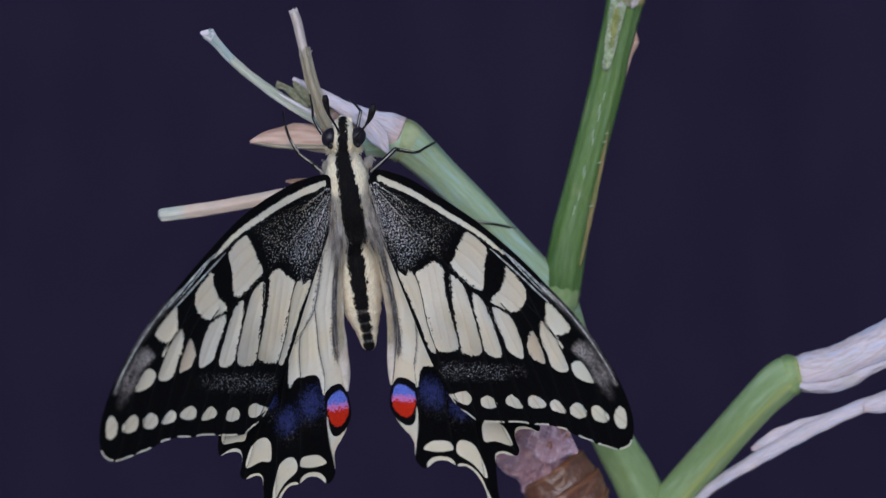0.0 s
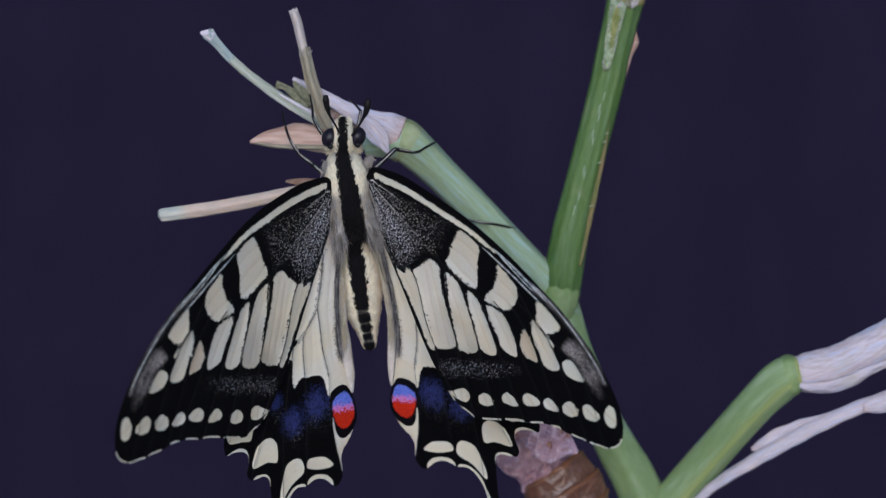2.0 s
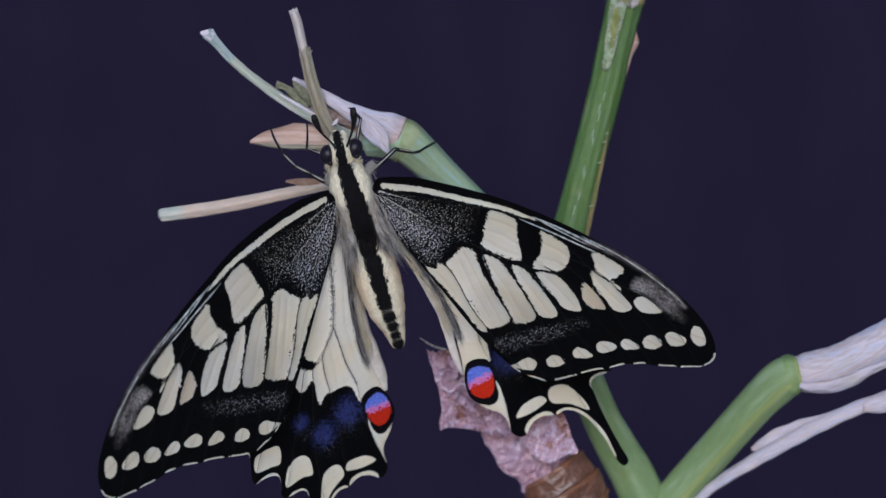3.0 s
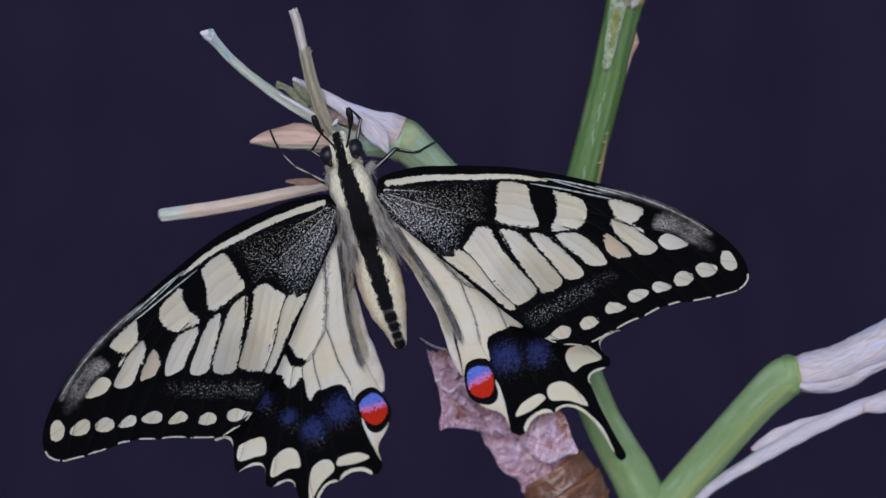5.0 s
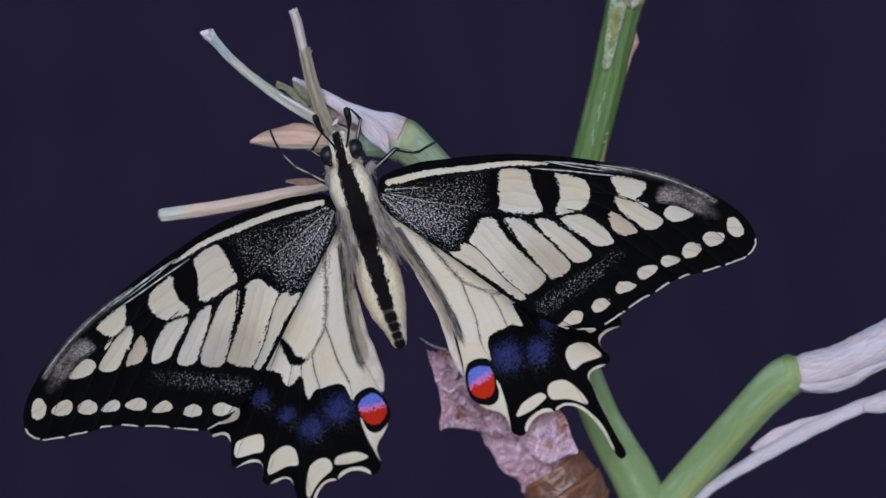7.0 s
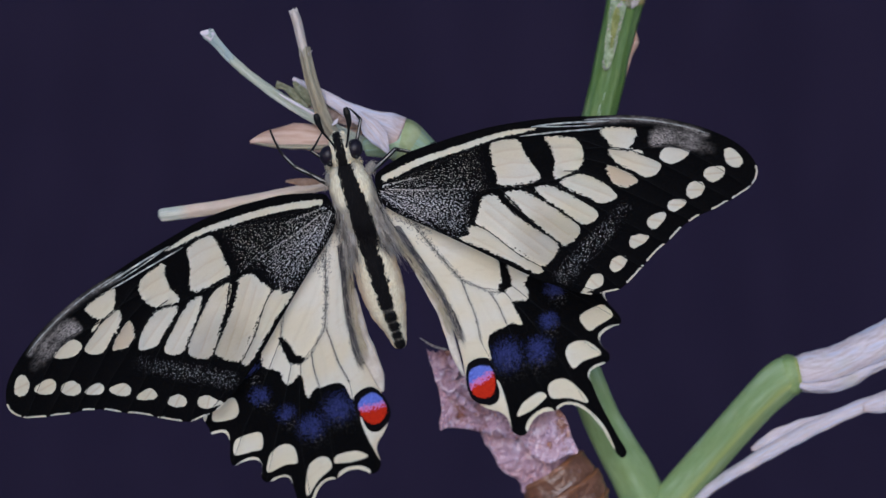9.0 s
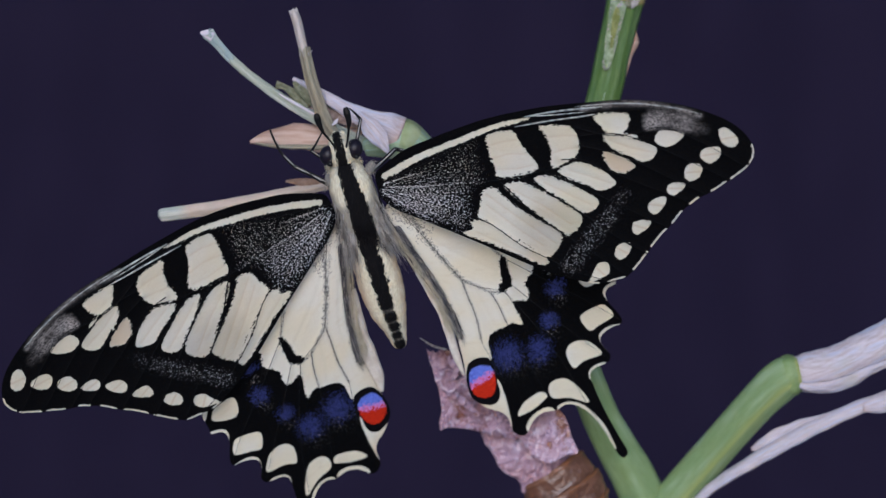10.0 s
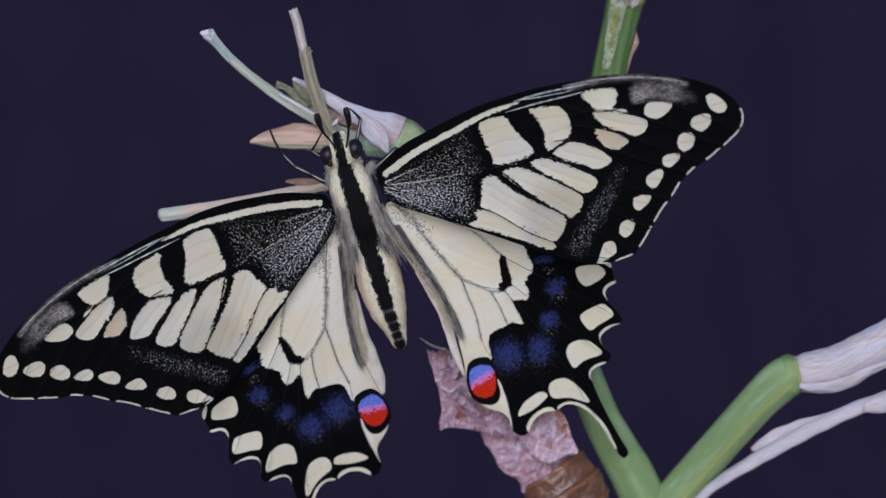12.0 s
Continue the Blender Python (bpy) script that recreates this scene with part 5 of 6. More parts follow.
def butterfly():
    b = thing("butterfly", (-8.64, 0, 225.46), "swallowtail butterfly with cream and black tailed wings, clinging to the stem", "butterfly")
    parts = {}
    body = body_material()
    eye = plain_material("eye_black", (0.005, 0.004, 0.009), (0.017, 0.012, 0.02), 5000, 0.38, 0.3)
    dark = plain_material("leg_black", (0.004, 0.004, 0.005), (0.014, 0.012, 0.012), 1500, 0.5, 0.2)
    pale_leg = plain_material("leg_pale", (0.30, 0.27, 0.24), (0.55, 0.50, 0.45), 1500, 0.5, 0.3)
    cream_hair = plain_material("cream_hair", (0.56, 0.49, 0.33), (0.74, 0.68, 0.50), 700, 0.7, 0.2)
    dark_hair = plain_material("dark_hair", (0.008, 0.007, 0.008), (0.03, 0.027, 0.028), 700, 0.8, 0.05)

    # abdomen, thorax, head
    v, f, at = body_loft([(-8.61, -1.2, 222.75), (-8.03, -0.6, 220.66), (-7.2, 0.2, 218.26), (-6.5, 1, 215.85), (-5.79, 1.8, 213.43), (-5.13, 2.5, 211.61), (-4.6, 3.1, 209.78), (-4.48, 3.2, 209.36)],
                         [1.5, 2.0, 2.4, 2.42, 2.0, 1.3, 0.72, 0.25], [1.5, 2.0, 2.4, 2.4, 2.0, 1.3, 0.7, 0.25],
                         [0.95, 0.95, 0.92, 0.82, 0.68, 0.56, 0.6, 0.4], [0.3, 0.55, 0.7, 0.7, 0.62, 0.55, 0.2, 0], rings=(1.4, 2.2, 3.0, 3.75, 4.4, 5.0, 5.5))
    parts["abdomen"] = piece("abdomen", v, f, body, b, (-5.66, 1.5, 213.13), at, "cream abdomen with a black back stripe")
    v, f, at = body_loft([(-10.64, -1.4, 229.63), (-10.34, -1.5, 228.43), (-9.86, -1.6, 226.93), (-9.2, -1.6, 225.14), (-8.55, -1.3, 223.05), (-8.02, -0.8, 221.26), (-7.67, -0.3, 220.06)],
                         [1.1, 1.9, 2.35, 2.45, 2.2, 1.6, 0.9], [1.2, 1.9, 2.5, 2.6, 2.3, 1.7, 0.9],
                         [0.7, 0.76, 0.88, 1.05, 1.15, 1.0, 0.4], [0, 0, 0, 0.1, 0.1, 0.1, 0.1], grey=0.60)
    # cream shoulder patches on grey-brown skin
    front0, way = np.array((-10.34, -1.5, 228.73)), np.array((-7.9, -0.8, 220.96)) - np.array((-10.34, -1.5, 228.73))
    run = (v - front0) @ way / (way @ way)
    off = np.abs((v - front0) @ np.cross([0, 1, 0], way / np.linalg.norm(way)))
    cloth = np.array([noise.noise(Vector(q) * 1.4) for q in v])
    spot = 1.15 - np.hypot((run - 0.24) / 0.27, (off - 1.3) / 0.9) + 0.3 * cloth
    at["side"] = list(0.8 - 0.8 * np.clip(spot * 2, 0, 1))
    th = piece("thorax", v, f, body, b, (-8.04, 0, 225.28), at, "furry thorax, black with cream sides")
    parts["thorax"] = th
    axis0, axis1 = np.array((-10.34, -1.5, 228.73)), np.array((-7.9, -0.8, 220.96))
    down = (axis1 - axis0) / np.linalg.norm(axis1 - axis0)
    across = np.cross([0, 1, 0], down)

    def mane(rng):
        s = 0.1 + 0.95 * rng.rand()
        x = (rng.rand() - 0.5) * (1.45 + 0.95 * rng.rand())
        foot = axis0 + (axis1 - axis0) * s + across * x - np.array([0, 2.45 * (1 - (s - 0.5) ** 2 * 1.6), 0])
        return foot, down + across * (rng.rand() - 0.5) * 0.4 - np.array([0, 0.18, 0]), np.array([0, 0.12, 0])

    def skirt(rng):
        sd = 1 if rng.rand() < 0.5 else -1
        foot = axis0 + (axis1 - axis0) * (0.55 + 0.5 * rng.rand()) + across * sd * (1.0 + 1.6 * rng.rand()) - np.array([0, 1.8 * rng.rand(), 0])
        return foot, down + across * sd * (rng.rand() * 0.35) - np.array([0, 0.05, 0]), np.array([0, 0.05, -0.05])

    def locks(count, seed, low, high, spread, first=0.0, last=1.0):
        """Hair that clumps: every hair of a lock starts near one spot and leans to one tip."""
        own = np.random.RandomState(seed)
        heads = []
        for _ in range(count):
            s, sd, a = first + (last - first) * own.rand(), 1 if own.rand() < 0.5 else -1, low + (high - low) * own.rand()
            r = 2.4 * (1 - (s - 0.5) ** 2 * 1.6)
            foot = axis0 + (axis1 - axis0) * s + across * sd * r * math.sin(a) - np.array([0, 1, 0]) * r * 0.95 * math.cos(a)
            heads.append((foot, foot + (down + across * sd * (0.05 + 0.3 * own.rand()) - np.array([0, 0.22 + 0.2 * own.rand(), 0])) * (1.7 + own.rand())))

        def place(rng):
            foot, tip = heads[int(rng.rand() * count)]
            foot = foot + (rng.rand(3) - 0.5) * [spread, 0.2, spread]
            return foot, tip + (rng.rand(3) - 0.5) * 0.25 - foot, np.array([0, 0.2, -0.06])
        return place

    hairs("cream_fur", 1900, locks(60, 6, 0.46, 0.76, 0.5, 0.08, 0.36), 0.8, 0.026, cream_hair, th, (-8.04, 0, 225.28), 1, "cream fur in locks")
    hairs("long_fur", 420, locks(34, 16, 0.5, 1.1, 0.4, 0.3, 1.0), 2.4, 0.024, GREY_HAIR, th, (-8.04, 0, 225.28), 14, "long pale grey fur")
    hairs("grey_underfur", 900, locks(46, 7, 0.65, 1.3, 0.6, 0.05, 1.0), 2.6, 0.026, DUN_HAIR, th, (-8.04, 0, 225.28), 4, "grey fur between the cream")
    hairs("dark_underfur", 300, locks(34, 8, 0.75, 1.35, 0.5, 0.0, 1.0), 2.4, 0.026, dark_hair, th, (-8.04, 0, 225.28), 9, "dark fur between the wing roots")
    hairs("dark_fur", 1100, mane, 1.4, 0.035, dark_hair, th, (-8.04, 0, 225.28), 2, "black fur")
    hairs("grey_fur", 480, skirt, 3.6, 0.02, GREY_HAIR, th, (-8.04, 0, 225.28), 3, "long grey hair over the wing roots")
    for sd, q in ((-1, (-11.93, -2.2, 227.22)), (1, (-7.7, -2.2, 228.53))):
        v, f = ball(q, 0.5, 0.4, 0.85, 8, 12, 20 * sd)
        n = len(v)
        piece("shoulder_flap", v, f, body, th, q, {"stripe": [-0.3] * n, "warm": [0] * n, "ring": [0] * n, "side": [1.0] * n}, "grey furry flap at the wing root")
        c0 = np.array(q)

        def tuft(rng, c0=c0, sd=sd):
            a, z = rng.rand() * 6.28, rng.rand() * 2 - 1
            d = np.array([math.cos(a) * 0.5, -abs(math.sin(a)) * 0.45, z * 0.9])
            return c0 + d, d + down * 0.9 + np.array([sd * 0.3, -0.2, 0]), np.array([0, 0, -0.1])
        hairs("shoulder_tuft", 70, tuft, 0.45, 0.022, DUN_HAIR, th, q, 20 + sd, "grey tuft")

    v, f, at = body_loft([(-10.46, -1.6, 228.43), (-10.63, -2, 229.31), (-10.8, -2.3, 230.2), (-11.04, -2.2, 231.16), (-11.23, -1.6, 231.77), (-11.31, -1.2, 232.02)],
                         [1.0, 1.3, 1.3, 1.1, 0.8, 0.4], [1.1, 1.4, 1.5, 1.3, 0.8, 0.35], [0.7, 0.62, 0.53, 0.46, 0.4, 0.32], [0, 0, 0, 0, 0, 0])
    head = piece("head", v, f, body, b, (-10.58, -1.5, 230.34), at, "small furry head with a black stripe")
    parts["head"] = head
    for q, s in (((-12.16, -2.5, 229.9), -1), ((-9.36, -2.5, 230.61), 1)):
        v, f = ball(q, 0.88, 0.95, 1.04, 16, 24, 12)
        piece("eye", v, f, eye, head, q, None, "glossy black compound eye")
    for q in ((-11.35, -1.9, 231.76), (-10.56, -2.2, 231.81)):
        v, f = ball(q, 0.42, 0.45, 0.75, 8, 10, -12)
        n = len(v)
        piece("palp", v, f, body, head, q, {"stripe": [-0.3] * n, "warm": [0] * n, "ring": [0] * n, "side": [0] * n}, "cream furry palp")
    h0 = np.array((-10.74, -2.2, 230.32))

    def brow(rng):
        a = rng.rand() * 6.28
        r = 0.3 + 0.75 * rng.rand()
        foot = h0 + np.array([(0.55 + r) * (1 if math.cos(a) > 0 else -1) * 0.7, -1.2 + 0.5 * r, -0.4 + r * 1.3 * math.sin(a)])
        return foot, np.array([math.cos(a) * 0.6, -0.6, math.sin(a) * 0.6 + 0.2]), np.array([0, 0, -0.1])
    hairs("brow_fur", 260, brow, 0.34, 0.018, cream_hair, head, (-10.58, -1.5, 230.34), 5, "short cream fur")
    for q, s in (((-11.86, -2.6, 228.64), -1), ((-9.12, -2.6, 229.42), 1)):
        c0 = np.array(q)

        def cheek(rng, c0=c0, s=s):
            a, r = rng.rand() * 6.28, math.sqrt(rng.rand())
            d = np.array([0.5 * r * math.cos(a), 0.35 * r * r, 0.45 * r * math.sin(a)])
            return c0 + d, np.array([s * 0.35 + 0.5 * d[0], -0.55, -0.25 + 0.5 * d[2]]), np.array([0, 0, -0.15])
        hairs("cheek_tuft", 170, cheek, 0.42, 0.022, cream_hair, head, q, 31 + s, "cream tuft behind the eye")
        v, f = ball(tuple(c0 + [s * 0.02, -1.05, 0.3]), 0.3, 0.22, 0.28, 8, 12, 15)
        piece("dark_spot", v, f, dark, head, q, None, "small black spot behind the eye")
    for key, path, r in (("antenna_left", [(-11.07, -3.2, 230.3), (-11.81, -4.2, 231.34), (-12.5, -5, 232.15), (-12.9, -5.6, 232.96), (-13.12, -6, 233.65), (-13.23, -6.2, 234.12)], [0.12, 0.11, 0.13, 0.30, 0.37, 0.26]),
                         ("antenna_right", [(-10.24, -3.2, 230.54), (-10.03, -4.2, 231.46), (-9.89, -5.2, 232.5), (-9.87, -5.8, 233.42), (-10.04, -6.2, 234.18), (-10.21, -6.4, 234.76)], [0.12, 0.11, 0.13, 0.30, 0.38, 0.26])):
        parts[key] = stalk("antenna", path, r, dark, head, "black clubbed antenna", sides=10)

    # legs: dark with a pale stripe
    def leg(path, radii, stripes=3, foot_key=""):
        ob = stalk("leg", path[:3] if len(path) > 3 else path, radii[:3] if len(path) > 3 else radii, dark, b, "thin black leg, paler at the joints", sides=8, per=5)
        if len(path) > 3:
            foot = stalk("foot", path[2:], radii[2:], dark, ob, sides=7, per=5)
            if foot_key:
                parts[foot_key] = foot
        for k in range(min(stripes, len(path) - 1)):
            hi = [tuple(Vector(path[k]).lerp(Vector(path[k + 1]), u) + Vector((0.02, -radii[k] * 0.78, 0.02))) for u in (0.02, 0.5, 0.97)]
            stalk("leg_stripe", hi, [radii[k] * 0.34, radii[k] * 0.44, radii[k + 1] * 0.34], pale_leg, ob, "pale stripe", sides=6, per=4)
        return ob
    leg([(-7.73, -0.5, 228.15), (-6.13, 0.8, 229.62), (-5.12, 1.6, 230.66), (-2.97, 4.2, 230.37), (-1.95, 5.8, 230.9), (-0.8, 8, 231.63)], [0.3, 0.26, 0.22, 0.16, 0.14, 0.11])
    parts["midleg_left"] = leg([(-12.1, -0.5, 226.89), (-14.01, 1, 227.88), (-15.81, 2.4, 228.75), (-17.13, 3.6, 230.05), (-18.09, 4.6, 231.59), (-18.68, 5.6, 232.96)], [0.3, 0.26, 0.22, 0.15, 0.13, 0.1])
    leg([(-5.08, 3, 224.9), (-0.25, 9, 223.87), (3.33, 11.2, 223.02), (5.32, 12.2, 222.78), (7.19, 13.4, 222.42), (7.96, 14.6, 222.24)], [0.2, 0.18, 0.15, 0.15, 0.14, 0.1])
    parts["foreleg_right"] = leg([(-9.7, -0.8, 230.12), (-9.11, -0.4, 231.75), (-8.77, 0.4, 233.81), (-9.41, 2, 234.53), (-10.05, 3.6, 235.07)], [0.22, 0.2, 0.17, 0.12, 0.09])
    parts["foreleg_left"] = leg([(-12.22, -0.8, 229.4), (-13.25, -0.2, 229.9), (-13.99, 0.4, 230.39), (-13.39, 2, 231.52), (-12.85, 4, 232.79)], [0.2, 0.17, 0.15, 0.11, 0.09], 2, "forefoot_left")

    # wings
    fore_loop = np.vstack([curve(FORE_FRONT + FORE_EDGE[:1], 5)[:-1], curve(FORE_EDGE, 5)[:-1], curve([FORE_EDGE[-1]] + FORE_BACK, 5)])
    hind_loop = curve(HIND_FRONT + HIND_SCALLOPS + HIND_TAIL + HIND_BACK, 4, True)
    fore, hind = fore_fields(fore_loop), hind_fields(hind_loop)
    for key, fields, veins, side in (("hind_right", hind, HIND_VEINS, 1), ("hind_left", hind, HIND_VEINS, -1), ("fore_right", fore, FORE_VEINS, 1), ("fore_left", fore, FORE_VEINS, -1)):
        kind = key.split("_")[0]
        root = WING_ROOT[key]
        w = make_wing(kind + "wing", fields, veins, root, side, b,
                      "cream and black forewing with a row of pale spots" if kind == "fore" else "cream and black hindwing with blue patches and a tail", *((0.06, VEIN) if kind == "fore" else (0.035, GREY_VEIN)))
        if kind == "hind":
            make_eyespot(w, root, side)
            margin_hair(w, root, side, SLATE_HAIR, 330, 11, "dark hair along the inner edge", 0.45, 0.75)
            margin_hair(w, root, side, GREY_HAIR, 230, 12, "grey hair along the inner edge", 0.3, 0.9)
            margin_hair(w, root, side, cream_hair, 300, 13, "pale down on the inner edge", -0.35, 0.9, 1.8)
            inner_fold(w, root, side, 1.0 if side < 0 else 0.55)
        parts[key] = w
    return b, parts


# where each wing stands: seconds, its root in millimetres, turns in degrees
WING_ROWS = {
    "fore_right": [
        (0, -7.39, -3.49, 227.72, 30.3, 55.0, -13.8),
        (0.5, -7.55, -3.49, 227.89, 32.0, 54.7, -10.6),
        (1, -7.41, -3.49, 227.69, 30.8, 54.0, -12.3),
        (1.5, -7.36, -3.49, 227.73, 30.2, 52.9, -9.7),
        (2, -7.69, -3.49, 227.99, 32.2, 55.1, -16.6),
        (2.1, -7.52, -3.49, 227.78, 28.3, 55.8, -22.1),
        (2.3, -7.21, -3.50, 227.70, 30.4, 49.6, -0.5),
        (2.5, -7.10, -3.50, 227.70, 29.6, 48.2, 1.6),
        (2.8, -7.43, -3.49, 227.94, 28.9, 48.7, -8.0),
        (2.9, -7.34, -3.49, 228.02, 29.4, 43.0, -9.3),
        (3, -7.08, -3.50, 226.70, 38.8, 36.8, 1.4),
        (3.1, -6.55, -3.50, 227.02, 36.6, 34.4, 4.3),
        (3.2, -6.46, -3.50, 227.05, 36.2, 34.2, 5.0),
        (5, -6.65, -3.50, 226.78, 31.9, 25.0, 3.2),
        (5.5, -6.62, -3.50, 226.71, 30.3, 22.8, 4.2),
        (6, -6.56, -3.50, 226.76, 29.3, 21.2, 3.8),
        (6.5, -6.55, -3.50, 226.75, 28.8, 20.5, 4.0),
        (7, -6.56, -3.50, 226.76, 28.3, 19.9, 3.9),
        (9, -6.91, -3.49, 227.05, 22.9, 9.8, -2.2),
        (9.5, -6.89, -3.49, 227.07, 22.6, 8.6, -3.8),
        (10, -6.85, -3.49, 227.22, 21.8, 7.1, -8.1),
        (10.5, -6.71, -3.49, 227.27, 20.8, 4.7, -12.0),
        (11, -6.67, -3.49, 227.33, 20.3, 3.3, -13.6),
        (11.5, -6.63, -3.49, 227.30, 20.6, 2.6, -14.6),
        (12, -6.68, -3.48, 227.38, 20.8, 2.2, -14.7),
    ],
    "fore_left": [
        (0, -11.87, -3.49, 227.09, 17.1, -56.2, 33.8),
        (0.5, -11.93, -3.49, 227.03, 19.8, -55.7, 31.3),
        (1, -11.80, -3.49, 227.15, 19.8, -55.9, 30.2),
        (1.5, -11.92, -3.49, 227.07, 18.2, -54.9, 29.3),
        (2, -11.81, -3.50, 226.82, 16.9, -55.8, 39.1),
        (2.1, -11.77, -3.49, 226.96, 11.7, -56.6, 45.3),
        (2.3, -12.08, -3.49, 227.14, 18.7, -51.6, 23.3),
        (2.5, -12.00, -3.49, 227.08, 20.9, -50.8, 18.7),
        (2.8, -12.03, -3.49, 227.17, 16.3, -53.0, 27.5),
        (2.9, -11.80, -3.49, 226.62, 15.6, -57.0, 26.9),
        (3, -11.73, -3.50, 225.49, 28.3, -61.4, 17.2),
        (3.1, -11.67, -3.50, 225.37, 27.0, -58.3, 9.9),
        (3.2, -11.65, -3.50, 225.40, 27.1, -57.7, 9.0),
        (5, -11.77, -3.50, 225.07, 36.2, -52.3, -1.6),
        (5.5, -11.84, -3.50, 225.02, 34.2, -50.7, -1.7),
        (6, -11.87, -3.50, 224.99, 33.8, -49.5, -2.8),
        (6.5, -11.89, -3.50, 225.02, 33.6, -49.0, -2.6),
        (7, -11.88, -3.50, 225.02, 33.0, -48.2, -2.5),
        (9, -12.06, -3.50, 224.98, 30.4, -44.0, -3.6),
        (9.5, -12.09, -3.50, 224.95, 30.4, -43.3, -3.8),
        (10, -12.09, -3.50, 224.94, 29.5, -43.0, -3.2),
        (10.5, -12.14, -3.50, 224.96, 29.5, -42.3, -3.5),
        (11, -12.15, -3.50, 224.96, 29.0, -41.8, -3.4),
        (11.5, -12.10, -3.50, 224.96, 28.6, -41.1, -3.0),
        (12, -12.06, -3.51, 224.85, 27.6, -40.5, -4.3),
    ],
    "hind_right": [
        (0, -7.18, -2.00, 224.61, 28.7, 30.7, -15.7),
        (0.5, -7.20, -2.00, 224.59, 29.0, 29.9, -14.1),
        (1, -7.25, -2.00, 224.58, 29.0, 29.3, -13.4),
        (1.5, -7.25, -2.00, 224.61, 29.2, 28.7, -13.9),
        (2, -7.13, -2.00, 224.57, 28.6, 30.9, -16.1),
        (2.1, -7.19, -2.00, 224.61, 27.9, 30.1, -14.1),
        (2.3, -7.09, -2.00, 224.53, 29.3, 24.4, -6.7),
        (2.5, -7.11, -2.00, 224.53, 29.4, 23.1, -5.9),
        (2.8, -6.99, -2.00, 224.61, 28.2, 21.5, -4.0),
        (2.9, -6.35, -2.00, 224.50, 26.8, 12.5, 1.4),
        (3, -5.93, -2.00, 224.32, 25.6, 1.7, 2.6),
        (3.1, -5.61, -2.00, 224.18, 24.6, 0.5, 6.1),
        (3.2, -5.59, -2.00, 224.19, 24.1, 0.3, 6.7),
        (5, -5.85, -2.00, 224.10, 24.9, -0.1, 6.9),
        (5.5, -5.84, -2.00, 224.08, 24.1, -0.7, 8.2),
        (6, -5.88, -2.00, 224.16, 23.5, -0.9, 8.1),
        (6.5, -5.79, -2.00, 224.16, 23.3, -1.0, 8.7),
        (7, -5.76, -2.00, 224.14, 22.6, -1.4, 9.9),
        (9, -5.81, -2.00, 224.26, 21.1, -2.0, 11.0),
        (9.5, -5.83, -2.00, 224.27, 21.3, -1.9, 10.3),
        (10, -5.83, -2.00, 224.27, 21.2, -2.0, 10.5),
        (10.5, -5.75, -2.00, 224.26, 21.0, -2.1, 11.2),
        (11, -5.75, -2.00, 224.26, 21.0, -2.1, 11.2),
        (11.5, -5.76, -2.00, 224.27, 21.0, -2.1, 11.2),
        (12, -5.85, -2.00, 224.40, 20.4, -2.0, 10.6),
    ],
    "hind_left": [
        (0, -11.20, -1.99, 225.19, 14.4, -37.7, 34.5),
        (0.5, -11.29, -1.98, 225.15, 15.2, -37.4, 30.8),
        (1, -11.23, -1.98, 225.17, 15.0, -37.2, 31.3),
        (1.5, -11.27, -1.98, 225.21, 14.9, -36.9, 31.5),
        (2, -11.24, -1.99, 225.36, 10.3, -37.4, 36.9),
        (2.1, -11.35, -1.99, 225.50, 6.8, -36.9, 45.6),
        (2.3, -11.16, -1.98, 225.12, 17.1, -35.5, 22.3),
        (2.5, -11.21, -1.99, 225.00, 18.6, -34.8, 18.2),
        (2.8, -11.22, -1.99, 225.33, 13.9, -37.1, 27.2),
        (2.9, -10.79, -1.99, 224.71, 16.4, -42.1, 23.4),
        (3, -11.08, -1.93, 222.80, 27.4, -49.0, 13.5),
        (3.1, -10.57, -1.98, 223.17, 26.5, -44.6, 8.2),
        (3.2, -10.49, -2.00, 223.07, 28.1, -43.8, 5.7),
        (5, -11.54, -1.87, 222.37, 34.5, -43.5, -2.1),
        (5.5, -11.43, -1.88, 222.34, 34.9, -42.9, -2.4),
        (6, -11.47, -1.90, 222.37, 34.9, -42.3, -3.7),
        (6.5, -11.45, -1.89, 222.37, 35.1, -42.1, -4.0),
        (7, -11.44, -1.89, 222.36, 35.1, -41.9, -4.3),
        (9, -11.45, -1.91, 222.37, 35.7, -41.1, -6.0),
        (9.5, -11.47, -1.90, 222.37, 35.7, -40.9, -6.1),
        (10, -11.41, -1.93, 222.35, 35.8, -40.9, -6.0),
        (10.5, -11.41, -1.92, 222.35, 35.8, -40.5, -6.7),
        (11, -11.40, -1.92, 222.34, 35.9, -40.4, -6.9),
        (11.5, -11.39, -1.94, 222.33, 35.9, -40.4, -7.0),
        (12, -11.39, -2.00, 222.29, 35.3, -39.9, -7.8),
    ],
}
WING_ROOT = {"fore_right": (-6.68, -3.48, 227.38), "fore_left": (-12.06, -3.51, 224.85), "hind_right": (-5.85, -2.00, 224.40), "hind_left": (-11.39, -2.00, 222.29)}

# ---------------------------------------------------------------- movement


def turn_rows(ob, parent_at, rows):
    """Rows of seconds, place in millimetres and Euler degrees, for a part in its parent's space."""
    walk(ob, [(t, pose(*((Vector(q[:3]) - parent_at) / 1000), *q[3:])) for t, *q in rows])


def shifted(ob, parent_at, rows):
    """Rows of seconds, shift in the plane of the cloth (right, up, in millimetres) and turn to the right in degrees."""
    o = ORIGIN[ob.name] - parent_at
    walk(ob, [(t, pose(*((o + Vector((dx, dy, dz))) / 1000), 0, turn, 0)) for t, dx, dy, dz, turn in rows])


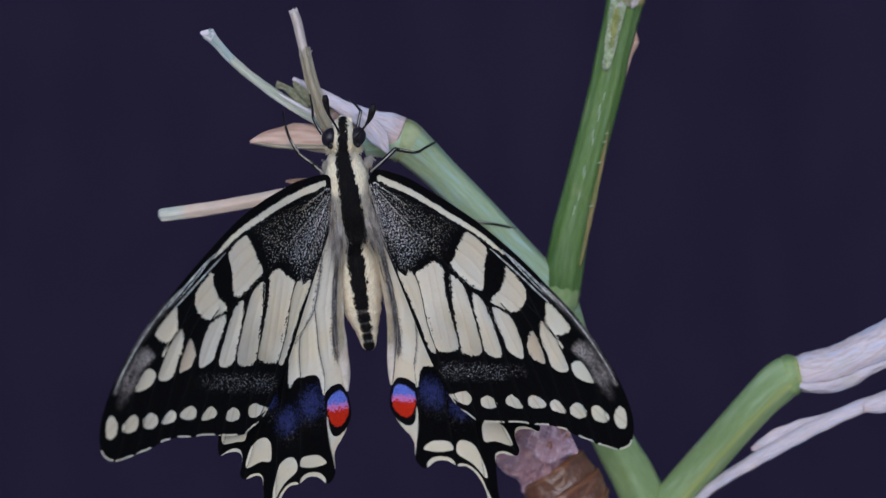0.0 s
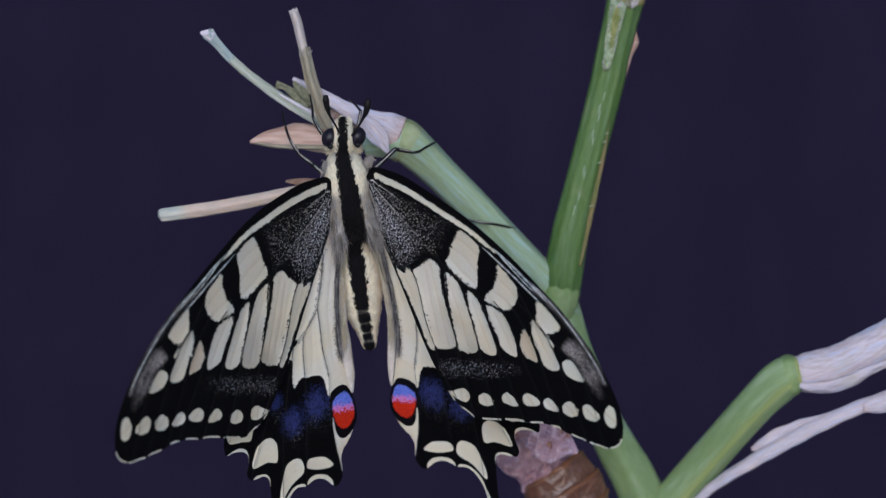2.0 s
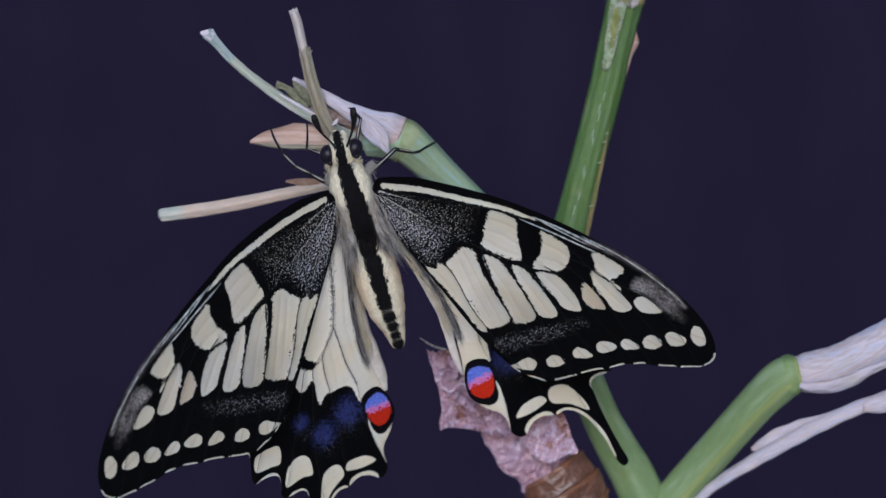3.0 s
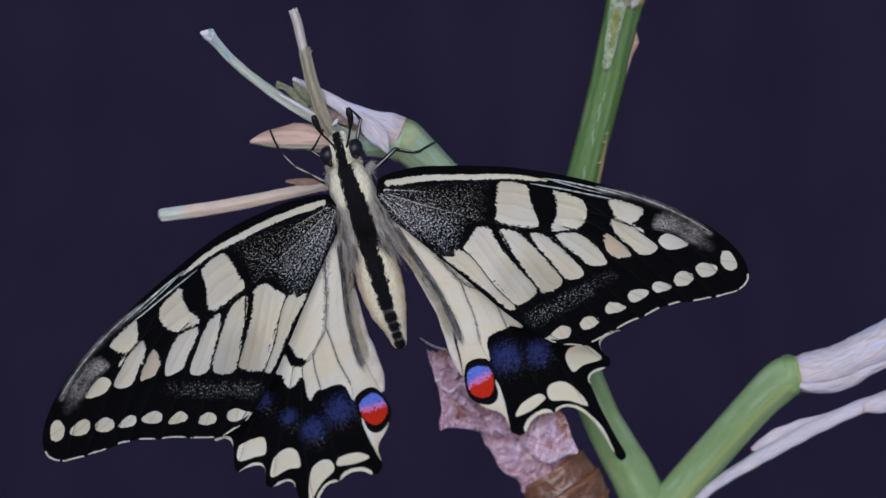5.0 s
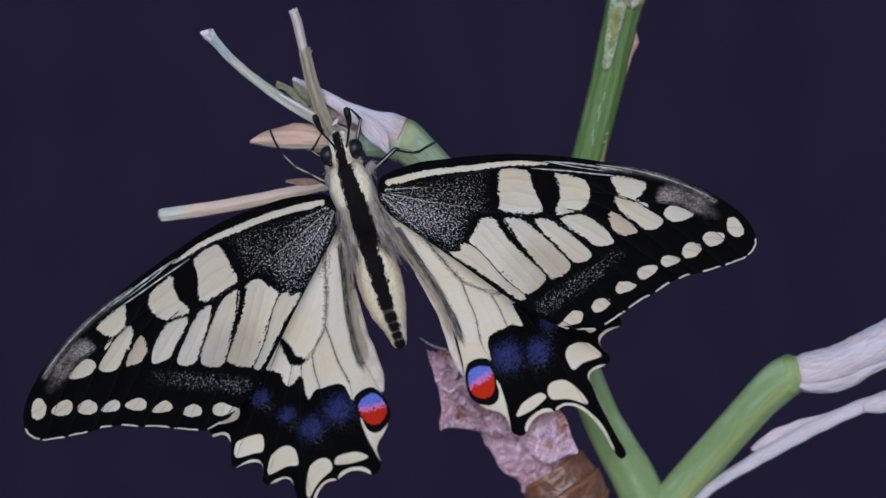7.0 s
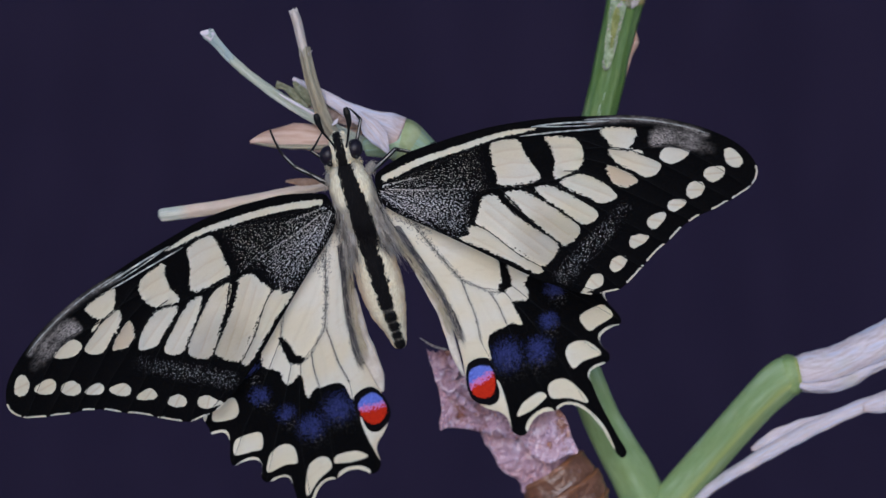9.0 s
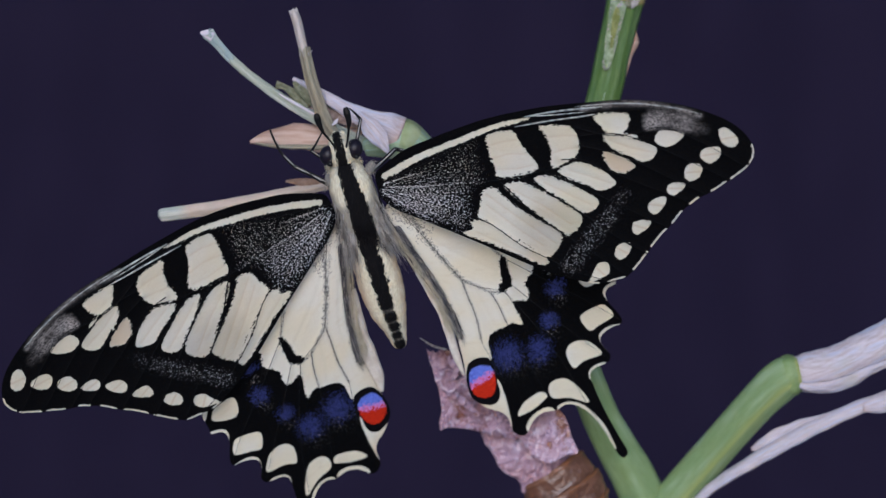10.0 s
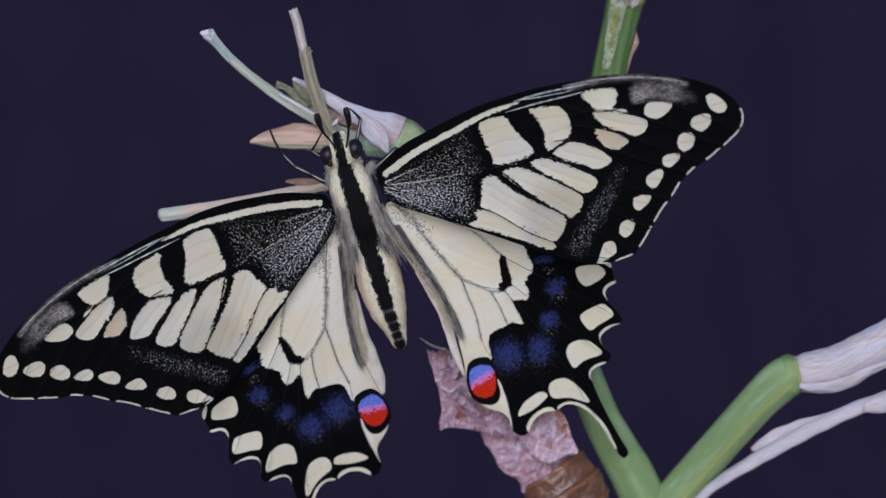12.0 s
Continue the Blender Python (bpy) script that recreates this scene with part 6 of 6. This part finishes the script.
def eased(shift, ts=((0.0, 1.0), (2.4, 0.98), (2.7, 0.9), (2.8, 0.78), (2.9, 0.38), (3.0, 0.05), (3.1, 0.0), (12.0, 0.0))):
    return [(t, *(k * s for s in shift)) for t, k in ts]


def motions():
    base = ORIGIN[BUTTERFLY.name]
    for key in ("fore_right", "fore_left", "hind_right", "hind_left"):
        turn_rows(PARTS[key], base, WING_ROWS[key])
    shifted(PARTS["thorax"], base, eased((-0.69, 0, 0.75, 8.6)))
    shifted(PARTS["head"], base, eased((0.3, 0, 1.53, 12.5)))
    shifted(PARTS["abdomen"], base, eased((-2.82, 2.2, -0.12, 9.0)))
    hb = ORIGIN[PARTS["head"].name]
    shifted(PARTS["antenna_left"], hb, [(0.0, 0, 0, 0, -4), (2.5, 0, 0, 0, -2), (2.8, 0, 0, 0, 0), (3.0, 0, 0, 0, -6), (5.0, 0, 0, 0, -5), (9.0, 0, 0, 0, -1), (12.0, 0, 0, 0, 0)])
    shifted(PARTS["antenna_right"], hb, [(0.0, 0.6, 0, -0.4, 18), (1.0, 0.6, 0, -0.4, 17), (1.5, 0.4, 0, -0.2, 14), (2.5, 0.2, 0, 0, 13), (2.8, 0.1, 0, 0, 9), (3.0, 0, 0, 0, 10), (5.0, 0, 0, 0, 4), (9.0, 0, 0, 0, 0), (12.0, 0, 0, 0, 0)])
    shifted(PARTS["foreleg_right"], base, eased((-0.1, 0, 0.9, 2)))
    shifted(PARTS["midleg_left"], base, eased((0, 0, 0.65, 12)))
    shifted(PARTS["foreleg_left"], base, [(0.0, -0.6, 0, 2.8, 31), (2.5, -0.6, 0, 2.8, 31), (2.8, -0.5, 0, 2.5, 26), (2.9, -0.4, 0, 1.4, 5), (3.1, -0.3, 0, 0.3, -10), (3.25, 0, 0, 0, 0), (12.0, 0, 0, 0, 0)])
    shifted(PARTS["forefoot_left"], ORIGIN[PARTS["foreleg_left"].name], [(0.0, 0, 0, 0, -66), (2.5, 0, 0, 0, -66), (2.8, 0, 0, 0, -58), (2.9, 0, 0, 0, -38), (3.1, 0, 0, 0, -8), (3.25, 0, 0, 0, 0), (12.0, 0, 0, 0, 0)])


setting()
plant()
pupal_case()
BUTTERFLY, PARTS = butterfly()
motions()
